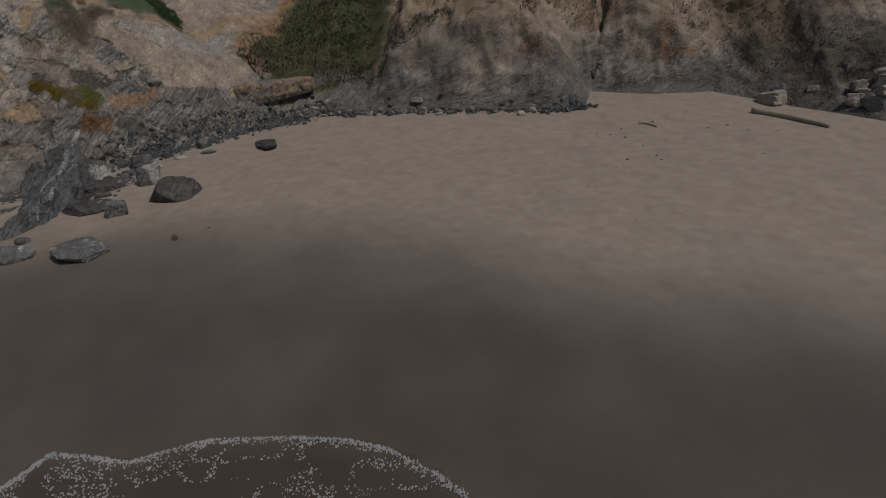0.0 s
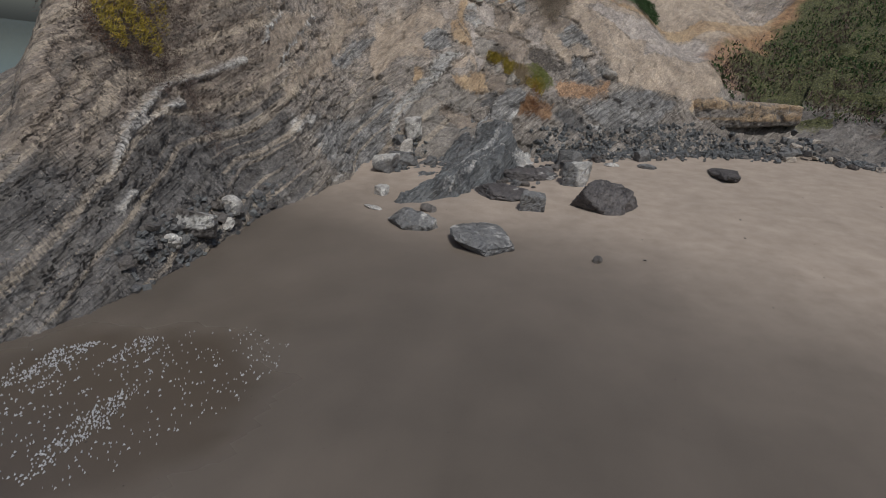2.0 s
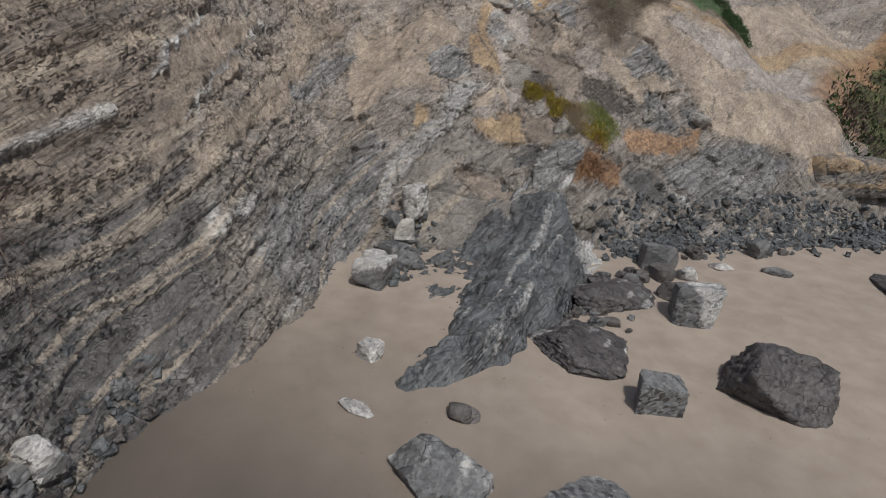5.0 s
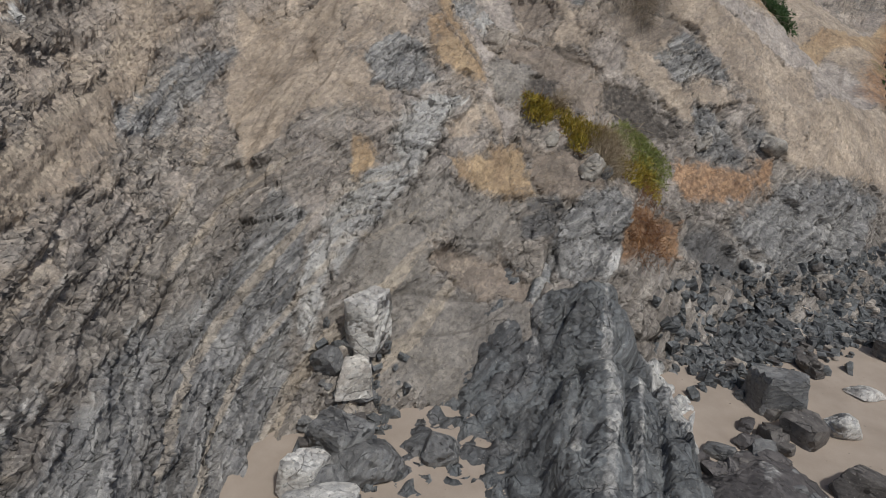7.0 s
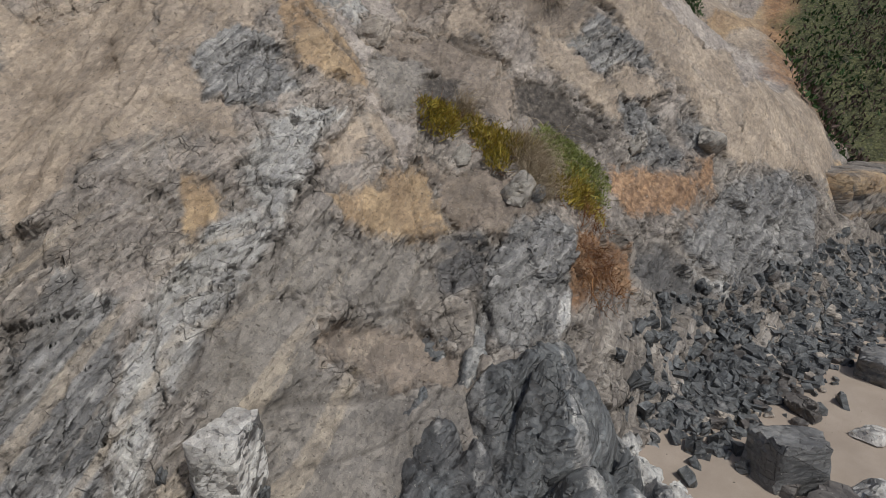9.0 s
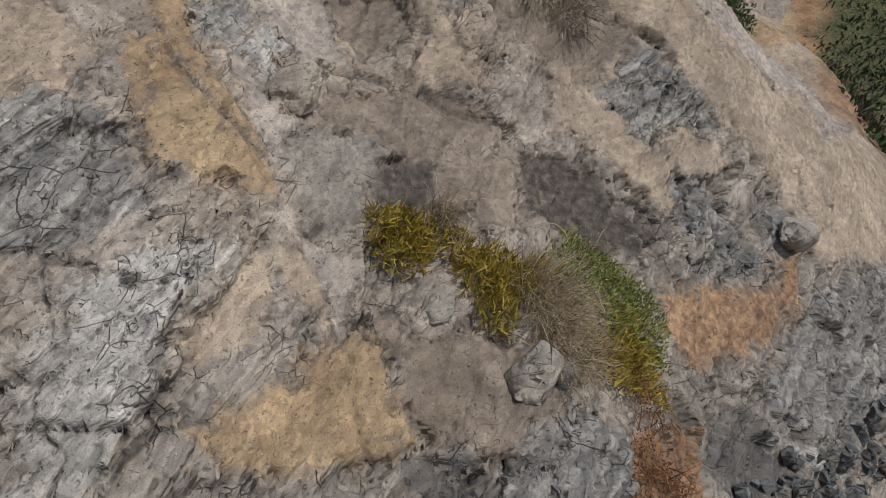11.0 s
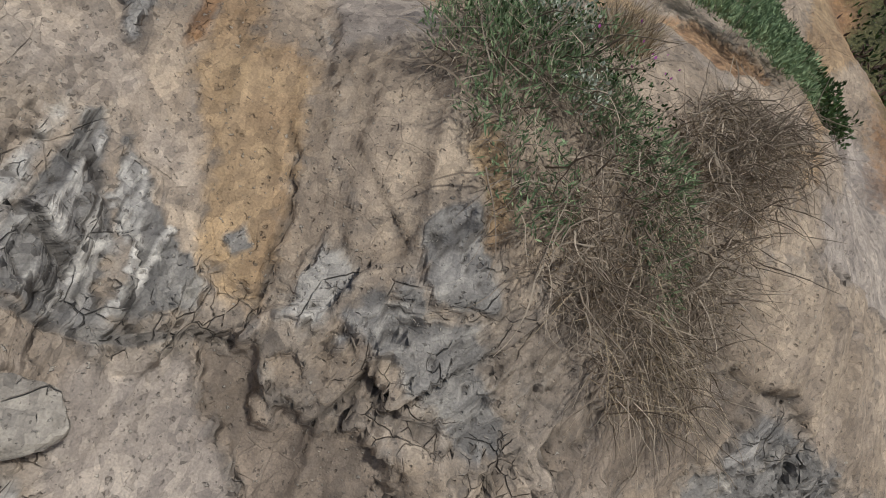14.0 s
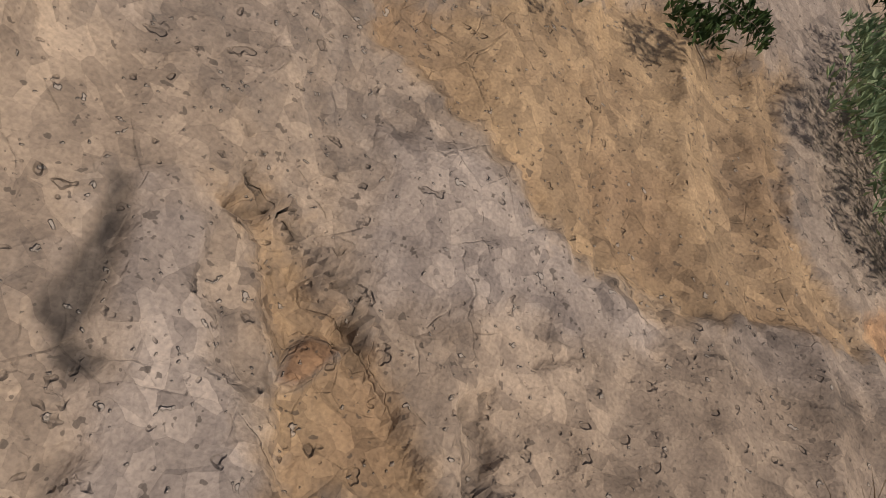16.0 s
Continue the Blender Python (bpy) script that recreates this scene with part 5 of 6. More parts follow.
def outcrop():
    """The long tongue of bedrock that runs from the buttress out into the sand."""
    xs, ys = np.arange(-18.2, -13.2, 0.032), np.arange(13.3, 22.4, 0.032)
    gx, gy = (a.ravel() for a in np.meshgrid(xs, ys))
    p = np.stack([gx, gy, 0 * gx], 1)
    wob = 0.22 * fbm(p * 1.4, 3, 301)
    left = np.interp(gy, [13.5, 15.2, 16.4, 17.0, 18.0, 20.0, 22.4], [-14.8, -15.75, -16.5, -17.35, -17.75, -18.0, -18.3])
    right = np.interp(gy, [13.5, 14.2, 15.5, 17.5, 19.0, 20.5, 22.4], [-14.3, -14.0, -13.85, -13.95, -14.4, -14.75, -15.5])
    inside = np.minimum(gx - left, right - gx) + wob
    inside = np.minimum(inside, gy - 13.55 + wob)
    t = np.clip((gx - left) / (right - left), 0, 1)
    top = np.interp(gy, [13.5, 15, 17, 19, 20.5, 22.4], [0.15, 0.3, 0.42, 0.5, 0.5, 0.35]) * (0.25 + 0.9 * smooth(0.25, 0.8, t) - 0.25 * smooth(0.85, 1.0, t))
    high = smooth(18.2, 20.4, gy)
    near, second, who = cells(np.stack([gx * 1.15, gy * 0.85, 0 * gx], 1) + 0.2 * fbm(p * 1.1, 2, 316)[:, None], 315)
    bulge = np.sqrt(np.clip(1 - (near / 0.75) ** 2, 0, 1)) * (0.5 + 0.5 * who) - 0.5 * smooth(0.12, 0.0, second - near)
    top = top + high * (1.05 * (1.0 - 0.75 * smooth(0.45, 1.0, t)) - top) + high * 0.5 * bulge
    step = (1 - high) * 0.22 * smooth(0.42, 0.5, t + 0.12 * fbm(p * 0.8, 2, 305)) - 0.1
    f1, j1 = facets(p, 0.55, 311, 1.0)
    f2, j2 = facets(p, 0.16, 331, 1.0)
    ang = 0.30
    u, w = gx * math.cos(ang) + gy * math.sin(ang), -gx * math.sin(ang) + gy * math.cos(ang)
    lines = vnoise(np.stack([u * 7 + 0.6 * fbm(p * 1.2, 2, 307), w * 0.5, 0 * u], 1), 308) + 0.5 * vnoise(np.stack([u * 19, w * 0.9, 0 * u], 1), 309)
    mottled = smooth(0.5, 0.3, t)
    h = (top + step) * smooth(-0.02, 0.28, inside) - 0.45 * smooth(0.05, -0.3, inside)
    h = h + smooth(0, 0.2, inside) * (0.15 * f1 - 0.06 * j1 + 0.035 * (1 - 0.6 * high) * lines + (0.05 + 0.05 * mottled) * f2)
    h = h - mottled * 0.14 * smooth(0.2, 0.4, fbm(p * 1.5, 3, 313)) * smooth(20.0, 18.5, gy)
    round_beds = vnoise(np.stack([u * 1.9, w * 0.7, 0 * u], 1), 314)
    h = h + (1 - mottled) * smooth(0, 0.3, inside) * (0.16 * np.abs(round_beds) - 0.10 * smooth(0.10, 0.0, np.abs(round_beds)))
    verts = np.stack([gx, gy, np.maximum(beach(gx, gy), -9) + h], 1)
    masks = {"dark": np.clip(0.85 * mottled * smooth(-0.2, 0.3, fbm(p * 2.2, 3, 312)) + 0.5 * j1 + 0.25 * smooth(0.3, 0.7, lines), 0, 1),
             "pale": np.clip(0.95 * smooth(0.70, 0.86, t + 0.12 * fbm(p * 2.5, 3, 317)) * smooth(19.0, 19.8, gy) * smooth(21.6, 20.9, gy) + 0.42 * smooth(0.45, 0.8, lines), 0, 1)}
    thing = tagged(new("rock_outcrop"), "long blue-grey bedrock slab, banded and barnacled, running into the sand", "rock")
    thing.location = (-15.3, 17.5, float(beach(-15.3, 17.5)))
    verts = verts - np.array(thing.location[:])
    cut = t + 0.12 * fbm(p * 0.8, 2, 305)
    for name, where, label in (("mottled_bed", cut < 0.46, "low dark bed mottled with barnacles"), ("banded_bed", (cut >= 0.46) & (cut < 0.8), "blue-grey bed with fine bands"), ("edge_bed", cut >= 0.8, "smooth outer bed with a white end")):
        part(name, grid_mesh(name, verts, len(xs), len(ys), where & (inside > -0.25), masks, True), SLAB, thing, label)
    return thing


outcrop()


# ---- plants ----
def leaf_material(name, low, high, rough=0.6):
    m, n, l, b = nodes_of(name, rough, 0.25)
    g = n.new("ShaderNodeNewGeometry")
    c = ramp(n, l, g.outputs["Random Per Island"], [(0.0, low), (0.6, tuple((a + c2) / 2 for a, c2 in zip(low, high))), (1.0, high)])
    t = tex_noise(n, l, g.outputs["Position"], 25.0, 3)
    c = mixc(n, l, 0.6, c, ramp(n, l, t, [(0.3, (0.7, 0.7, 0.7)), (0.7, (1.2, 1.2, 1.2))]), "MULTIPLY")
    l.new(c, b.inputs["Base Color"])
    return m


YELLOW = leaf_material("yellow_green_succulent", (0.2, 0.175, 0.03), (0.58, 0.43, 0.08))
FRESH = leaf_material("fresh_green_leaf", (0.14, 0.17, 0.045), (0.40, 0.43, 0.14))
DEEP = leaf_material("deep_green_leaf", (0.025, 0.055, 0.02), (0.085, 0.15, 0.05))
GLAUCOUS = leaf_material("glaucous_leaf", (0.12, 0.2, 0.105), (0.40, 0.52, 0.3))
SILVER = leaf_material("silver_leaf", (0.38, 0.44, 0.36), (0.62, 0.68, 0.58))
STRAW = leaf_material("dry_straw", (0.26, 0.20, 0.13), (0.60, 0.50, 0.36), 0.8)
TWIG = leaf_material("dead_twig", (0.17, 0.135, 0.105), (0.52, 0.445, 0.36), 0.85)
RUSSET = leaf_material("russet_stem", (0.14, 0.06, 0.03), (0.34, 0.17, 0.07), 0.8)
PURPLE = leaf_material("brown_heather", (0.07, 0.05, 0.045), (0.21, 0.15, 0.125), 0.85)
PINK = leaf_material("pink_petal", (0.45, 0.08, 0.40), (0.6, 0.16, 0.55))


def face_normal(x, y):
    e = 0.3
    a = (ground_z(x + e, y) - ground_z(x - e, y)) / (2 * e)
    b = (ground_z(x, y + e) - ground_z(x, y - e)) / (2 * e)
    n = np.stack([-a, -b, np.ones_like(a)], 1)
    return n / np.linalg.norm(n, axis=1)[:, None]


def cloud(spots, count, gen, lift=0.0):
    """Places on the slope within ellipses (x, y, radius), with the slope's normal."""
    w = np.array([s[2] ** 2 for s in spots])
    k = gen.choice(len(spots), count, p=w / w.sum())
    r = np.sqrt(gen.rand(count)) * (0.75 + 0.25 * gen.rand(count))
    a = gen.rand(count) * 6.283
    s = np.array(spots)[k]
    x, y = s[:, 0] + s[:, 2] * r * np.cos(a), s[:, 1] + s[:, 2] * r * np.sin(a) * 0.8
    n = face_normal(x, y)
    p = np.stack([x, y, ground_z(x, y)], 1)
    dome = np.sqrt(np.clip(1 - r * r, 0, 1))
    return p, n, dome


def blades(name, base, way, length, width, gen, droop=0.5, segs=3):
    """Curved tapering blades, each a folded strip."""
    n = len(base)
    side = np.cross(way, gen.normal(size=(n, 3)))
    side /= np.linalg.norm(side, axis=1)[:, None] + 1e-9
    vs, fs = np.zeros((n, 2 * segs + 1, 3)), []
    p, d = base.copy(), way / np.linalg.norm(way, axis=1)[:, None]
    for k in range(segs):
        w = (width * (1 - 0.75 * k / segs))[:, None] / 2
        vs[:, 2 * k], vs[:, 2 * k + 1] = p - side * w, p + side * w
        p = p + d * (length / segs)[:, None]
        d = d + np.array((0, 0, -droop / segs)) + 0.12 * gen.normal(size=(n, 3))
        d /= np.linalg.norm(d, axis=1)[:, None]
    vs[:, 2 * segs] = p
    m = 2 * segs + 1
    quads = [(2 * k, 2 * k + 1, 2 * k + 3, 2 * k + 2) for k in range(segs - 1)]
    faces = []
    for i in range(n):
        o = i * m
        faces += [tuple(o + a for a in q) for q in quads]
        faces.append((o + 2 * segs - 2, o + 2 * segs - 1, o + 2 * segs))
    return soup(name, vs.reshape(-1, 3), faces)


def leaves(name, base, way, length, width, gen):
    """Small folded leaves: two halves about a midrib."""
    n = len(base)
    d = way / np.linalg.norm(way, axis=1)[:, None]
    side = np.cross(d, gen.normal(size=(n, 3)))
    side /= np.linalg.norm(side, axis=1)[:, None] + 1e-9
    up = np.cross(side, d)
    l, w = length[:, None], width[:, None]
    a, tip = base, base + d * l
    mid = base + d * l * 0.45 - up * w * 0.15
    lf, rt = base + d * l * 0.5 - side * w * 0.5 + up * w * 0.15, base + d * l * 0.5 + side * w * 0.5 + up * w * 0.15
    vs = np.stack([a, lf, tip, rt, mid], 1).reshape(-1, 3)
    faces = []
    for i in range(n):
        o = 5 * i
        faces += [(o, o + 4, o + 2, o + 1), (o, o + 3, o + 2, o + 4)]
    return soup(name, vs, faces)


def sprays(name, base, way, length, radius, gen, bend=0.5, segs=6):
    """Thin bent twigs of three sides."""
    n = len(base)
    d = way / np.linalg.norm(way, axis=1)[:, None]
    p = base.copy()
    vs = np.zeros((n, segs + 1, 3, 3))
    for k in range(segs + 1):
        s1 = np.cross(d, (0.3, 0.5, 0.81))
        s1 /= np.linalg.norm(s1, axis=1)[:, None] + 1e-9
        s2 = np.cross(d, s1)
        r = (radius * (1 - 0.7 * k / segs))[:, None]
        for j in range(3):
            an = 2.094 * j
            vs[:, k, j] = p + r * (math.cos(an) * s1 + math.sin(an) * s2)
        p = p + d * (length / segs)[:, None]
        d = d + bend / segs * gen.normal(size=(n, 3)) * 1.6 + np.array((0, 0, -0.06))
        d /= np.linalg.norm(d, axis=1)[:, None]
    faces = []
    m = 3 * (segs + 1)
    for i in range(n):
        for k in range(segs):
            for j in range(3):
                o = i * m + 3 * k
                faces.append((o + j, o + (j + 1) % 3, o + 3 + (j + 1) % 3, o + 3 + j))
    return soup(name, vs.reshape(-1, 3), faces)


def rooted(name, x, y, label, category):
    e = new(name)
    e.location = (x, y, float(ground_z(x, y)[0]))
    bpy.context.view_layer.update()
    return tagged(e, label, category)


def under(thing, name, me, mat, label=""):
    """Hangs a mesh, given in world places, under a thing."""
    o = thing.location
    v = np.zeros(len(me.vertices) * 3)
    me.vertices.foreach_get("co", v)
    me.vertices.foreach_set("co", (v.reshape(-1, 3) - np.array(o[:])).ravel())
    me.update()
    return tagged(part(name, me, mat, thing, label), kind="stuff")


def fan(n, gen, spread=0.8, up=0.4):
    w = n + spread * gen.normal(size=n.shape) + np.array((0, 0, up))
    return w / np.linalg.norm(w, axis=1)[:, None]


def succulent(spots, count, seed, mat, label, lift=0.0):
    gen = np.random.RandomState(seed)
    t = rooted("succulent_clump", spots[0][0], spots[0][1], label, "plant")
    p, n, dome = cloud(spots, count, gen)
    base = p + n * (0.05 + lift + dome * gen.uniform(0.0, 0.16, count) * (0.4 + 0.6 * (vnoise(p * 5.0, seed) > -0.2)))[:, None]
    under(t, "foliage", blades("foliage", base, fan(n, gen, 0.7, 0.5), gen.uniform(0.06, 0.13, count), gen.uniform(0.010, 0.02, count), gen, 0.3), mat)
    k = count // 12
    p, n, dome = cloud(spots, k, gen)
    under(t, "stem_mat", sprays("stem_mat", p, fan(n, gen, 0.9, 0.1), gen.uniform(0.15, 0.4, k), np.full(k, 0.004), gen), RUSSET, "thin russet stems")
    return t


def tussock(x, y, count, seed, label, length=(0.3, 0.6), spread=0.25, mat=None, droop=1.6):
    gen = np.random.RandomState(seed)
    t = rooted("grass_tuft", x, y, label, "grass")
    p, n, dome = cloud([(x, y, spread)], count, gen)
    under(t, "straw", blades("straw", p, fan(n, gen, 0.45, 0.6), gen.uniform(*length, count), gen.uniform(0.0035, 0.008, count), gen, droop, 5), mat or STRAW)
    return t


def shrub(spots, seed, label, twigs=0, leaf=0, leaf_mat=None, leaf_size=(0.03, 0.06), height=0.35, twig_len=(0.3, 0.8), twig_mat=None, extra=(), narrow=0.4):
    gen = np.random.RandomState(seed)
    t = rooted("shrub", spots[0][0], spots[0][1], label, "shrub")
    if twigs:
        p, n, dome = cloud(spots, twigs, gen)
        w = 0.35 * n + 0.95 * gen.normal(size=n.shape) + np.array((0, -0.05, -0.4))
        under(t, "brushwood", sprays("brushwood", p + n * gen.uniform(0.0, 0.22, twigs)[:, None], w, gen.uniform(*twig_len, twigs), 0.002 + 0.005 * gen.rand(twigs) ** 2.5, gen, 0.8), twig_mat or TWIG, "tangled dead twigs")
    if leaf:
        p, n, dome = cloud(spots, leaf, gen)
        lump = 0.5 + 0.5 * vnoise(p * 4.0, seed)
        base = p + n * (0.10 + height * (0.3 + 0.7 * dome) * lump * gen.uniform(0.2, 1.0, leaf))[:, None]
        under(t, "foliage", leaves("foliage", base, fan(n, gen, 0.8, 0.5), gen.uniform(*leaf_size, leaf), gen.uniform(leaf_size[0] * narrow * 0.9, leaf_size[1] * narrow * 1.1, leaf), gen), leaf_mat or FRESH)
    for nm, mat, spots2, count, size in extra:
        p, n, dome = cloud(spots2, count, gen)
        base = p + n * (0.12 + height * dome * gen.uniform(0.6, 1.15, count))[:, None]
        under(t, nm, leaves(nm, base, fan(n, gen, 0.8, 0.6), gen.uniform(size[0], size[1], count), gen.uniform(size[0] * 0.5, size[1] * 0.6, count), gen), mat)
    return t


# the patch of plants half-way up the buttress
succulent([(-18.47, 21.97, 0.2), (-18.32, 22.1, 0.22), (-18.22, 22.2, 0.15)], 1200, 401, YELLOW, "yellow-green fleshy plant spreading over bare soil")
succulent([(-17.72, 22.22, 0.24), (-17.62, 22.38, 0.22), (-17.57, 22.08, 0.2), (-17.46, 22.36, 0.2), (-17.95, 22.28, 0.17), (-17.28, 22.6, 0.2)], 2100, 402, YELLOW, "olive-green fleshy plant on the cliff face")
shrub([(-17.02, 23.15, 0.34), (-16.78, 23.15, 0.34), (-16.87, 22.72, 0.3), (-16.52, 23.2, 0.28), (-16.52, 22.85, 0.3), (-17.15, 22.8, 0.25)], 403, "fresh green leafy plants mixed with dry stems", 160, 4600, FRESH, (0.03, 0.065), 0.16, (0.2, 0.45), STRAW, (), 0.28)
succulent([(-16.74, 22.32, 0.27), (-16.46, 22.55, 0.25), (-16.6, 22.75, 0.3)], 1500, 404, YELLOW, "yellow-green creeping plant beside orange clay")
tussock(-18.12, 22.4, 260, 405, "pale dry grass tuft growing from the cliff", (0.25, 0.5), 0.16)
tussock(-17.22, 22.4, 1100, 406, "drooping tuft of bleached dry grass", (0.3, 0.55), 0.3)
tussock(-17.04, 22.1, 900, 407, "bleached grass hanging below green plants", (0.25, 0.5), 0.26)
shrub([(-16.4, 22.35, 0.2), (-16.3, 21.95, 0.25), (-16.08, 22.0, 0.24), (-16.25, 21.65, 0.22)], 408, "russet dry creeper hanging over orange clay", 340, 1500, RUSSET, (0.015, 0.03), 0.08, (0.15, 0.35), RUSSET)
# the tangle near the top of the buttress
shrub([(-18.45, 24.45, 0.28), (-18.2, 24.62, 0.36), (-17.8, 24.8, 0.42), (-18.08, 24.4, 0.28), (-17.7, 24.68, 0.34), (-17.55, 25.05, 0.32), (-17.4, 25.5, 0.25)], 411, "grey tangle of dead twigs hanging on the cliff", 2000, 1600, STRAW, (0.03, 0.07), 0.12, (0.2, 0.5), TWIG, (), 0.12)
shrub([(-17.3, 25.85, 0.25), (-17.5, 25.7, 0.28), (-17.02, 26.0, 0.22), (-17.7, 25.42, 0.28), (-17.35, 25.6, 0.25)], 427, "bleached tangle of dead stems beside the bush", 1500, 500, STRAW, (0.02, 0.05), 0.1, (0.15, 0.4), TWIG, (), 0.12)
shrub([(-19.1, 25.03, 0.24), (-18.8, 25.03, 0.3), (-18.5, 25.03, 0.3), (-18.2, 24.98, 0.28), (-18.0, 24.93, 0.25), (-18.68, 24.51, 0.24), (-18.9, 24.73, 0.22), (-18.02, 24.68, 0.18), (-18.8, 25.33, 0.3), (-18.5, 25.31, 0.28), (-19.15, 25.31, 0.2), (-18.95, 25.48, 0.18)], 412, "leafy green bush with silvery tips and pink flowers", 1050, 5800, GLAUCOUS, (0.035, 0.08), 0.28, (0.2, 0.5), TWIG,
      (("silver_foliage", SILVER, [(-18.9, 25.3, 0.17), (-18.72, 25.2, 0.16), (-18.62, 24.85, 0.1)], 650, (0.018, 0.034)), ("dark_foliage", DEEP, [(-18.8, 25.13, 0.42), (-18.35, 25.03, 0.22)], 450, (0.018, 0.032)), ("blossom", PINK, [(-18.4, 25.23, 0.35)], 12, (0.02, 0.03))), 0.17)
tussock(-18.24, 25.95, 520, 413, "rounded tuft of dry brown grass on the slope", (0.2, 0.42), 0.22, None, 0.7)
tussock(-17.3, 25.8, 420, 414, "dry straw-coloured grass spilling down the slope", (0.15, 0.35), 0.32, None, 1.6)
tussock(-17.8, 24.7, 160, 415, "bleached dry stems hanging from the tangle", (0.3, 0.6), 0.45, None, 2.2)
tussock(-18.05, 24.4, 60, 425, "long bleached stems hanging over bare clay", (0.4, 0.8), 0.25, None, 2.4)
tussock(-17.5, 25.4, 260, 426, "pale dry grass growing through green plants", (0.2, 0.4), 0.4, None, 1.2)
shrub([(-17.83, 27.8, 0.34), (-17.7, 27.4, 0.3), (-17.45, 27.2, 0.34), (-17.1, 27.15, 0.4), (-17.3, 28.2, 0.7), (-16.7, 27.5, 0.4), (-16.8, 28.3, 0.7)], 416, "dense dark green bush on the cliff edge", 60, 14000, GLAUCOUS, (0.03, 0.07), 0.3, (0.2, 0.5), None, (), 0.3)
shrub([(-16.4, 29.5, 0.9), (-15.9, 28.9, 0.7)], 417, "dark green bush with brown stems on the slope", 120, 6000, DEEP, (0.05, 0.09), 0.4, (0.3, 0.7))
shrub([(-18.75, 27.8, 0.15), (-18.52, 27.95, 0.15), (-19.3, 27.65, 0.1)], 418, "small green creeper at the clay edge", 10, 500, DEEP, (0.03, 0.06), 0.12, (0.1, 0.3))
# the overgrown top of the headland
shrub([(-18.3, 8.4, 0.9), (-18.9, 8.9, 1.0), (-18.0, 7.5, 0.7), (-19.6, 9.6, 1.1), (-19.2, 7.6, 1.0)], 421, "brown wiry scrub covering the headland top", 2400, 9000, PURPLE, (0.03, 0.07), 0.3, (0.2, 0.5), PURPLE)
succulent([(-17.9, 7.5, 0.45), (-18.3, 8.15, 0.4), (-18.6, 7.9, 0.5), (-18.2, 8.5, 0.3)], 3000, 422, YELLOW, "bright yellow-green fleshy plant among brown scrub", 0.28)
succulent([(-18.7, 8.9, 0.35), (-19.3, 8.8, 0.5)], 900, 423, YELLOW, "yellow-green fleshy plant on the headland edge", 0.28)
shrub([(-17.9, 9.6, 0.35), (-17.6, 9.9, 0.3), (-18.2, 9.4, 0.35)], 424, "trailing dry stems hanging down the headland", 260, 0, None, (0.02, 0.04), 0.1, (0.3, 0.8), PURPLE)


set_block(-20.62, 22.86, (0.5, 0.36, 0.3), 91, "smooth pale grey slab jutting from the clay", (20, 10, 35), SLATEROCK, 0.08)
set_block(-20.5, 23.16, (0.48, 0.34, 0.26), 92, "rounded pale grey slab beside another", (25, -8, 20), SLATEROCK, 0.08)
set_block(-19.43, 22.32, (0.42, 0.30, 0.56), 93, "pale angular block standing out of the clay", (-25, 20, 10), PALEROCK, 0.06)
set_block(-17.98, 21.93, (0.24, 0.2, 0.36), 95, "grey block below the fleshy plants", (0, 15, 30), SLATEROCK, 0.05)
set_block(-17.2, 21.84, (0.4, 0.3, 0.55), 96, "grey angular block below the hanging grass", (-10, 20, 25), SLATEROCK, 0.06)
set_block(-17.0, 21.95, (0.24, 0.2, 0.3), 97, "small blue-grey block beside the dry grass", (0, 15, 60), BLUE, 0.05)
set_block(-15.95, 24.22, (0.3, 0.2, 0.4), 98, "grey plate standing above orange clay", (-15, 10, 40), SLATEROCK, 0.05)
set_block(-14.95, 25.12, (0.6, 0.42, 0.45), 99, "large banded grey block above orange clay", (20, 15, 50), SLATEROCK, 0.1)


def sandstone_ledge():
    """A thick bed of yellow sandstone, undercut, with a rounded end."""
    nx, nr = 90, 40
    u, a = (v.ravel() for v in np.meshgrid(np.linspace(-1, 1, nx), np.linspace(0, 2 * math.pi, nr)))
    ends = np.clip(1 - np.maximum(np.abs(u) - 0.86, 0) ** 2 / 0.0196, 0, 1) ** 0.5
    cy, cz = np.cos(a), np.sin(a)
    square = 1 / np.maximum(np.abs(cy), np.abs(cz)) ** 0.95
    p = np.stack([2.3 * u, 0.75 * cy * square * ends, 0.52 * cz * square * ends * (1 - 0.25 * u)], 1)
    lay = vnoise(np.stack([p[:, 2] * 6, 0 * u, p[:, 0] * 0.3], 1), 501)
    f1, j1 = facets(p, 0.5, 511, 1.0)
    k = 1 + 0.10 * f1 - 0.06 * j1 + 0.08 * lay
    p[:, 1:] *= k[:, None]
    masks = {"ochre": 0.75 * smooth(-0.3, 0.4, lay + 0.5 * fbm(p * 1.5, 3, 502)), "clay": 0.3 + 0 * u, "dark": 0.8 * smooth(0.35, 0.8, j1)}
    ob = part("sandstone_ledge", grid_mesh("sandstone_ledge", p, nx, nr, None, masks), ROCK)
    ob.matrix_world = pose(-11.05, 29.7, 4.6, 0, -5, 44)
    return tagged(ob, "long ledge of yellow sandstone above the rubble", "rock")


sandstone_ledge()


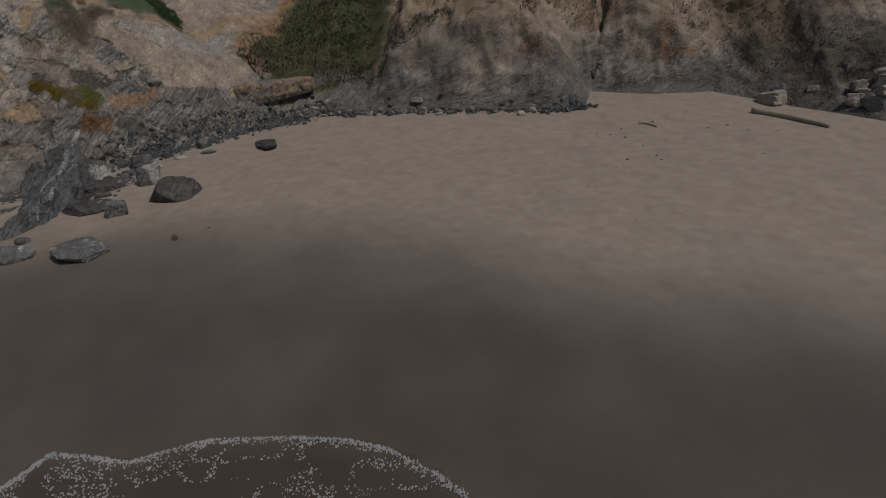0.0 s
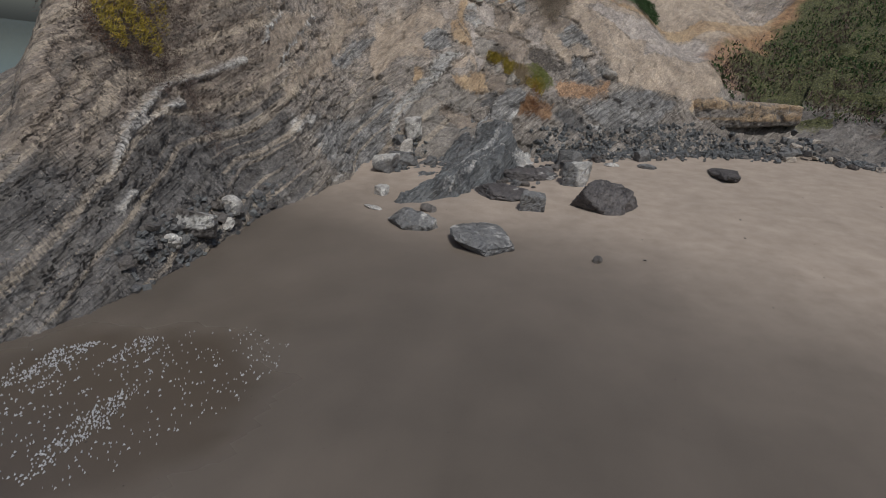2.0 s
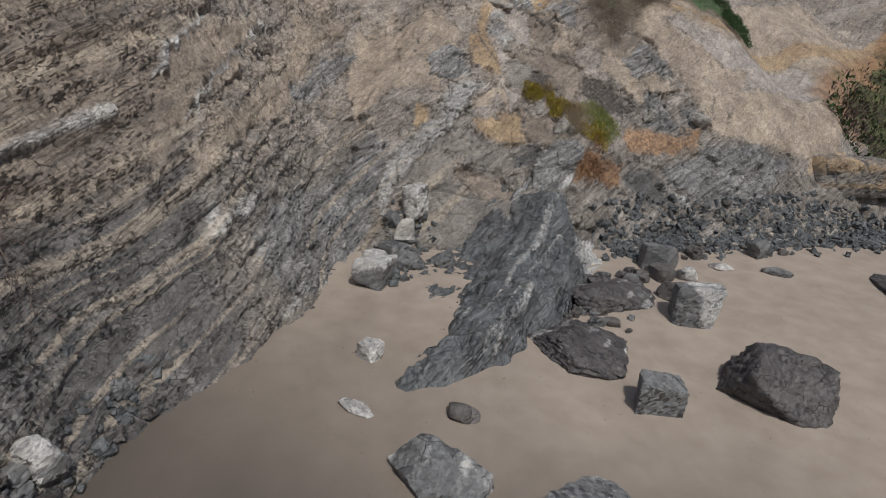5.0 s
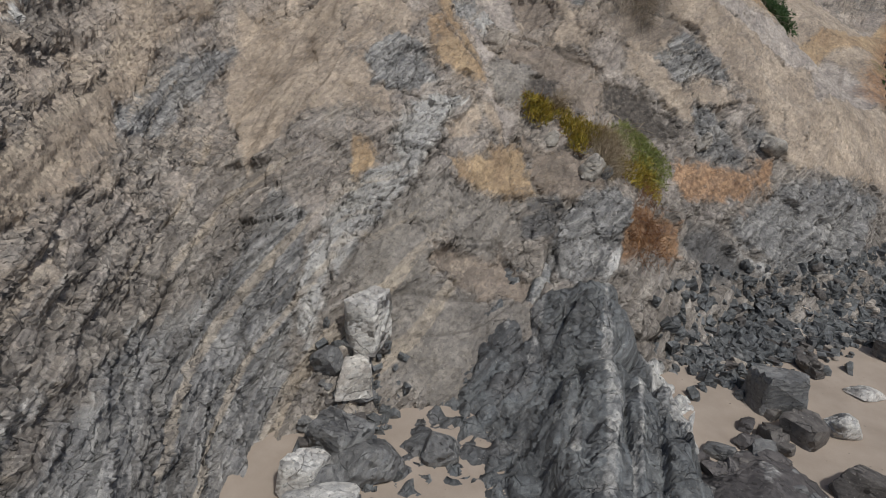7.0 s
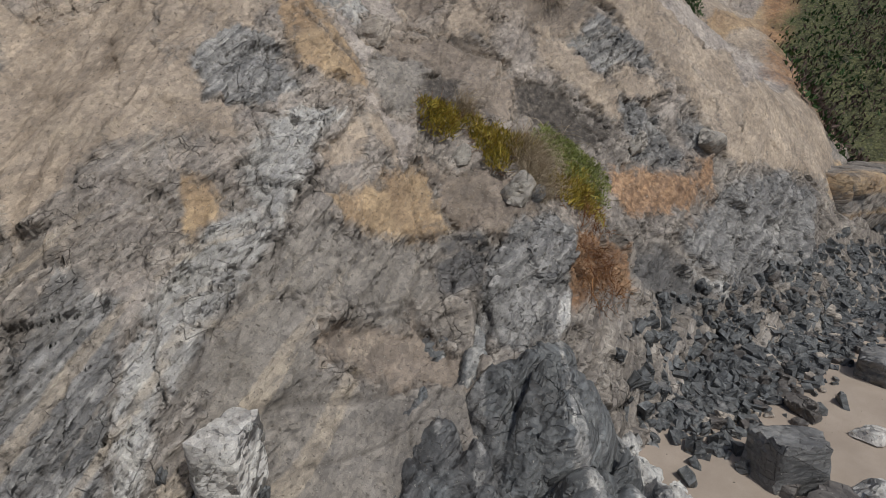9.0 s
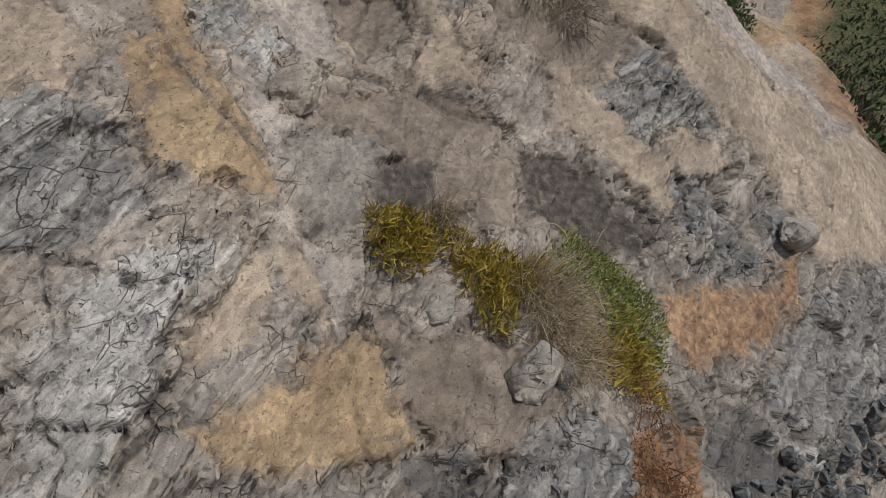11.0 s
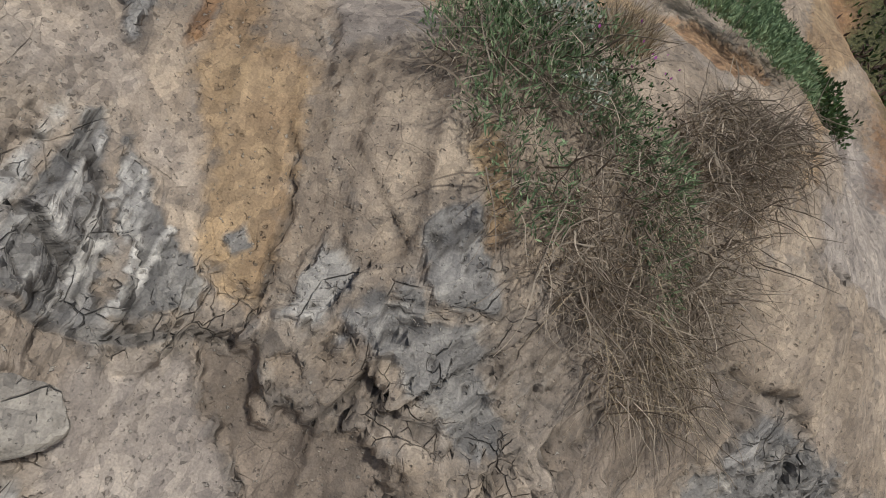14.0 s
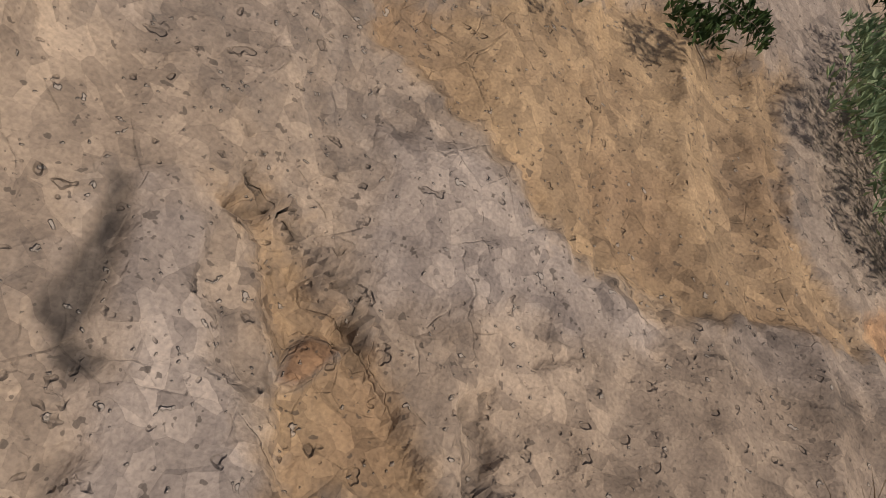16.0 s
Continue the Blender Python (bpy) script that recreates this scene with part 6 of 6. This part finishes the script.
def green_slope():
    """Low plants over the slopes behind, too many to count."""
    gen = np.random.RandomState(51)
    count = 70000
    x = np.concatenate([gen.uniform(-14.5, 4, 45000), gen.uniform(4, 30, 25000)])
    y = np.concatenate([30 + 20 * gen.rand(45000) ** 1.6, gen.uniform(22, 46, 25000)])
    h = np.where(x < -9.5, np.maximum(cliff_height(x, y) * (1 - smooth(31, 35, y)) + hill_height(x, y) * smooth(31, 35, y), cliff_height(x, y)), np.maximum(back_height(x, y), hill_height(x, y)))
    p = np.stack([x, y, h], 1)
    near = np.where(x < -9, smooth(-13.2, -11.2, x - 0.12 * (y - 32)), 1.0)
    gully = smooth(-13.2, -12.2, x) * smooth(-4.8, -6.2, x + 0.9 * fbm(p * 0.8, 3, 70)) * smooth(1.4, 2.2, h - beach(x, y)) * smooth(37, 35, y)
    ok = (gen.rand(count) < gully) | (gen.rand(count) < near * smooth(-0.15, 0.2, fbm(p * 0.2, 3, 66) + 0.35 * smooth(30, 38, y) + 0.6 * smooth(9, 13, x)))
    ok &= h - beach(x, y) > 1.2
    p = p[ok]
    n = np.tile((0.2, -0.6, 0.77), (len(p), 1))
    p = p + n * (0.35 * np.clip(fbm(p * 0.9, 3, 78), -0.2, 1) * gen.uniform(0.2, 1.2, len(p)))[:, None]
    dry = (fbm(p * 0.7, 3, 77) + 0.45 * smooth(4.6, 2.4, p[:, 2] - beach(p[:, 0], p[:, 1])) + 0.35 * smooth(-11.5, -13.0, p[:, 0] - 0.12 * (p[:, 1] - 32)) + 0.5 * smooth(6, 12, p[:, 0]) + 0.25 * gen.normal(size=len(p))) > 0.22
    for name, mat, pick, label in (("dry_scrub", PURPLE, dry, "brown dry scrub between the green plants"),):
        tagged(part(name, leaves(name, p[pick], fan(n[pick], gen, 0.9, 0.5), gen.uniform(0.1, 0.26, pick.sum()), gen.uniform(0.03, 0.07, pick.sum()), gen), mat), label, "plants", kind="stuff")
    p, n = p[~dry], n[~dry]
    me = leaves("hillside_plants", p, fan(n, gen, 0.7, 0.5), gen.uniform(0.08, 0.2, len(p)), gen.uniform(0.04, 0.1, len(p)), gen)
    return tagged(part("hillside_plants", me, DEEP), "low green plants covering the slope behind", "plants", kind="stuff")


green_slope()


# ---- foam, water and small things on the sand ----
def foam():
    m, n, l, b = nodes_of("sea_foam", 0.5, 0.4)
    t = tex_noise(n, l, coords(n, l), 60.0, 3)
    l.new(ramp(n, l, t, [(0.3, (0.26, 0.26, 0.265)), (0.7, (0.46, 0.46, 0.47))]), b.inputs["Base Color"])
    gen = np.random.RandomState(61)
    edge = np.array([(-6.4, 4.3), (-6.2, 4.8), (-6.0, 5.3), (-5.2, 5.25), (-4.5, 5.15), (-3.9, 5.45), (-3.3, 5.7), (-2.5, 5.75), (-1.7, 5.8), (-0.9, 5.75), (-0.3, 5.6), (0.6, 5.1), (1.1, 4.7)])
    ring = np.array([(-12.7, 4.4), (-12.0, 5.7), (-11.4, 6.5), (-11.0, 7.25), (-10.1, 7.3), (-9.5, 6.8), (-9.1, 5.6), (-9.0, 3.9), (-10.2, 3.1)])
    spots = []
    # a thick broken rim along the edge of the wave, then loose flecks behind it
    for k in range(1500):
        j = gen.randint(len(edge) - 1)
        q = edge[j] + (edge[j + 1] - edge[j]) * gen.rand()
        spots.append((q[0] + gen.normal() * 0.03, q[1] - abs(gen.normal()) * 0.07, gen.uniform(0.008, 0.024), gen.uniform(0.5, 1.0), np.arctan2(*(edge[j + 1] - edge[j])[::-1])))
    x, y = gen.uniform(-6.3, 1.1, 9000), gen.uniform(2.6, 6.1, 9000)
    lace = np.abs(fbm(np.stack([x, y, 0 * x], 1) * 2.2, 3, 63))
    for a, c, f in zip(x, y, lace):
        if c < np.interp(a, edge[:, 0], edge[:, 1]) - 0.05 and f < 0.10 + 0.16 * gen.rand():
            spots.append((a, c, gen.uniform(0.008, 0.026), gen.uniform(0.3, 0.6), 0.5 + 0.5 * gen.normal()))
    x, y = gen.uniform(-12.8, -8.9, 15000), gen.uniform(3.0, 7.4, 15000)
    across, down = x * 0.87 + y * 0.5, y * 0.87 - x * 0.5
    q = np.stack([across * 2.6, down * 0.55, 0 * x], 1)
    streak = fbm(q, 3, 62) + 0.25 * fbm(np.stack([x, y, 0 * x], 1) * 1.3, 2, 64)
    rim = inside(np.stack([x, y], 1), ring, 0.15 * fbm(np.stack([x, y, 0 * x], 1) * 2.0, 3, 66))
    for a, c, f, e in zip(x, y, streak, rim):
        if e > 0 and gen.rand() < 0.06 + 0.6 * smooth(0.05, 0.45, f):
            spots.append((a, c, gen.uniform(0.009, 0.026), gen.uniform(0.25, 0.5), 2.09 + 0.45 * gen.normal()))
    turn = np.linspace(0, 2 * math.pi, 7)[:-1]
    vs, fs = [], []
    for k, (x, y, r, slim, way) in enumerate(spots):
        z = float(beach(x, y)) + 0.035
        rr = r * gen.uniform(0.6, 1.3, 6)
        u, w = rr * np.cos(turn), rr * np.sin(turn) * slim
        vs += [*np.stack([x + u * math.cos(way) - w * math.sin(way), y + u * math.sin(way) + w * math.cos(way), np.full(6, z - 0.03)], 1), (x, y, z + 0.1 * r)]
        o = 7 * k
        fs += [(o + i, o + (i + 1) % 6, o + 6) for i in range(6)]
    me = soup("sea_foam", vs, fs, True)
    return tagged(part("sea_foam", me, m), "white lacy foam left by the last wave", "foam", kind="stuff")


foam()


def sea():
    m, n, l, b = nodes_of("sea_water", 0.08, 0.5)
    t = tex_noise(n, l, coords(n, l), 1.5, 5)
    l.new(ramp(n, l, t, [(0.3, (0.03, 0.05, 0.055)), (0.7, (0.07, 0.10, 0.10))]), b.inputs["Base Color"])
    bump(n, l, b, t, 0.08, 0.05)
    xs, ys = np.linspace(-3000, 3000, 41), np.linspace(-3000, 3000, 30)
    gx, gy = (v.ravel() for v in np.meshgrid(xs, ys))
    me = grid_mesh("water", np.stack([gx, gy, 0 * gx - 0.55], 1), 41, 30)
    return tagged(part("water", me, m), "calm grey-green sea", "sea", kind="structure")


sea()


def litter():
    """Twigs, weed and pebbles washed up on the sand."""
    gen = np.random.RandomState(71)
    spots = [(gen.uniform(-9, 8), gen.uniform(12, 24)) for _ in range(26)] + [(gen.uniform(4, 12), gen.uniform(19, 25)) for _ in range(26)]
    for k, (x, y) in enumerate(spots):
        s = gen.uniform(0.03, 0.09) * (1 + 0.5 * (y > 19))
        me = LITTER.get(k % 4)
        if me is None:
            me = rock_mesh("pebble", (1.0, 0.6, 0.35), 700 + k, 2, 8, 0.05)
            me.materials.append(DARKROCK)
            LITTER[k % 4] = me
        ob = new("pebble", me)
        ob.matrix_world = pose(x, y, float(beach(x, y)) + 0.05 * s, 0, 0, gen.uniform(0, 360)) @ Matrix.Diagonal((s, s, s, 1))
        tagged(ob, "small dark pebble lying on open sand", "pebble", "pebbles on the sand")


LITTER = {}
litter()


def log(x0, y0, x1, y1, r, label, seed):
    gen = np.random.RandomState(seed)
    n = 14
    vs, fs = [], []
    for k in range(n + 1):
        u = k / n
        x, y = x0 + (x1 - x0) * u, y0 + (y1 - y0) * u + 0.25 * math.sin(3 * u)
        z = float(beach(x, y)) + r * 0.5
        for j in range(9):
            an = j * 2 * math.pi / 9
            rr = r * (1 - 0.4 * u) * gen.uniform(0.85, 1.15)
            vs.append((x + rr * math.cos(an) * 0.6, y + rr * math.cos(an) * 0.6, z + rr * math.sin(an)))
    for k in range(n):
        for j in range(9):
            fs.append((9 * k + j, 9 * k + (j + 1) % 9, 9 * k + 9 + (j + 1) % 9, 9 * k + 9 + j))
    fs += [tuple(range(8, -1, -1)), tuple(9 * n + j for j in range(9))]
    return tagged(part("driftwood", soup("driftwood", vs, fs, True), TWIG), label, "driftwood")


log(11.9, 25.6, 13.8, 22.8, 0.14, "long weathered driftwood log on the upper beach", 81)
log(7.0, 24.6, 7.6, 23.9, 0.06, "short dark driftwood branch on the sand", 82)
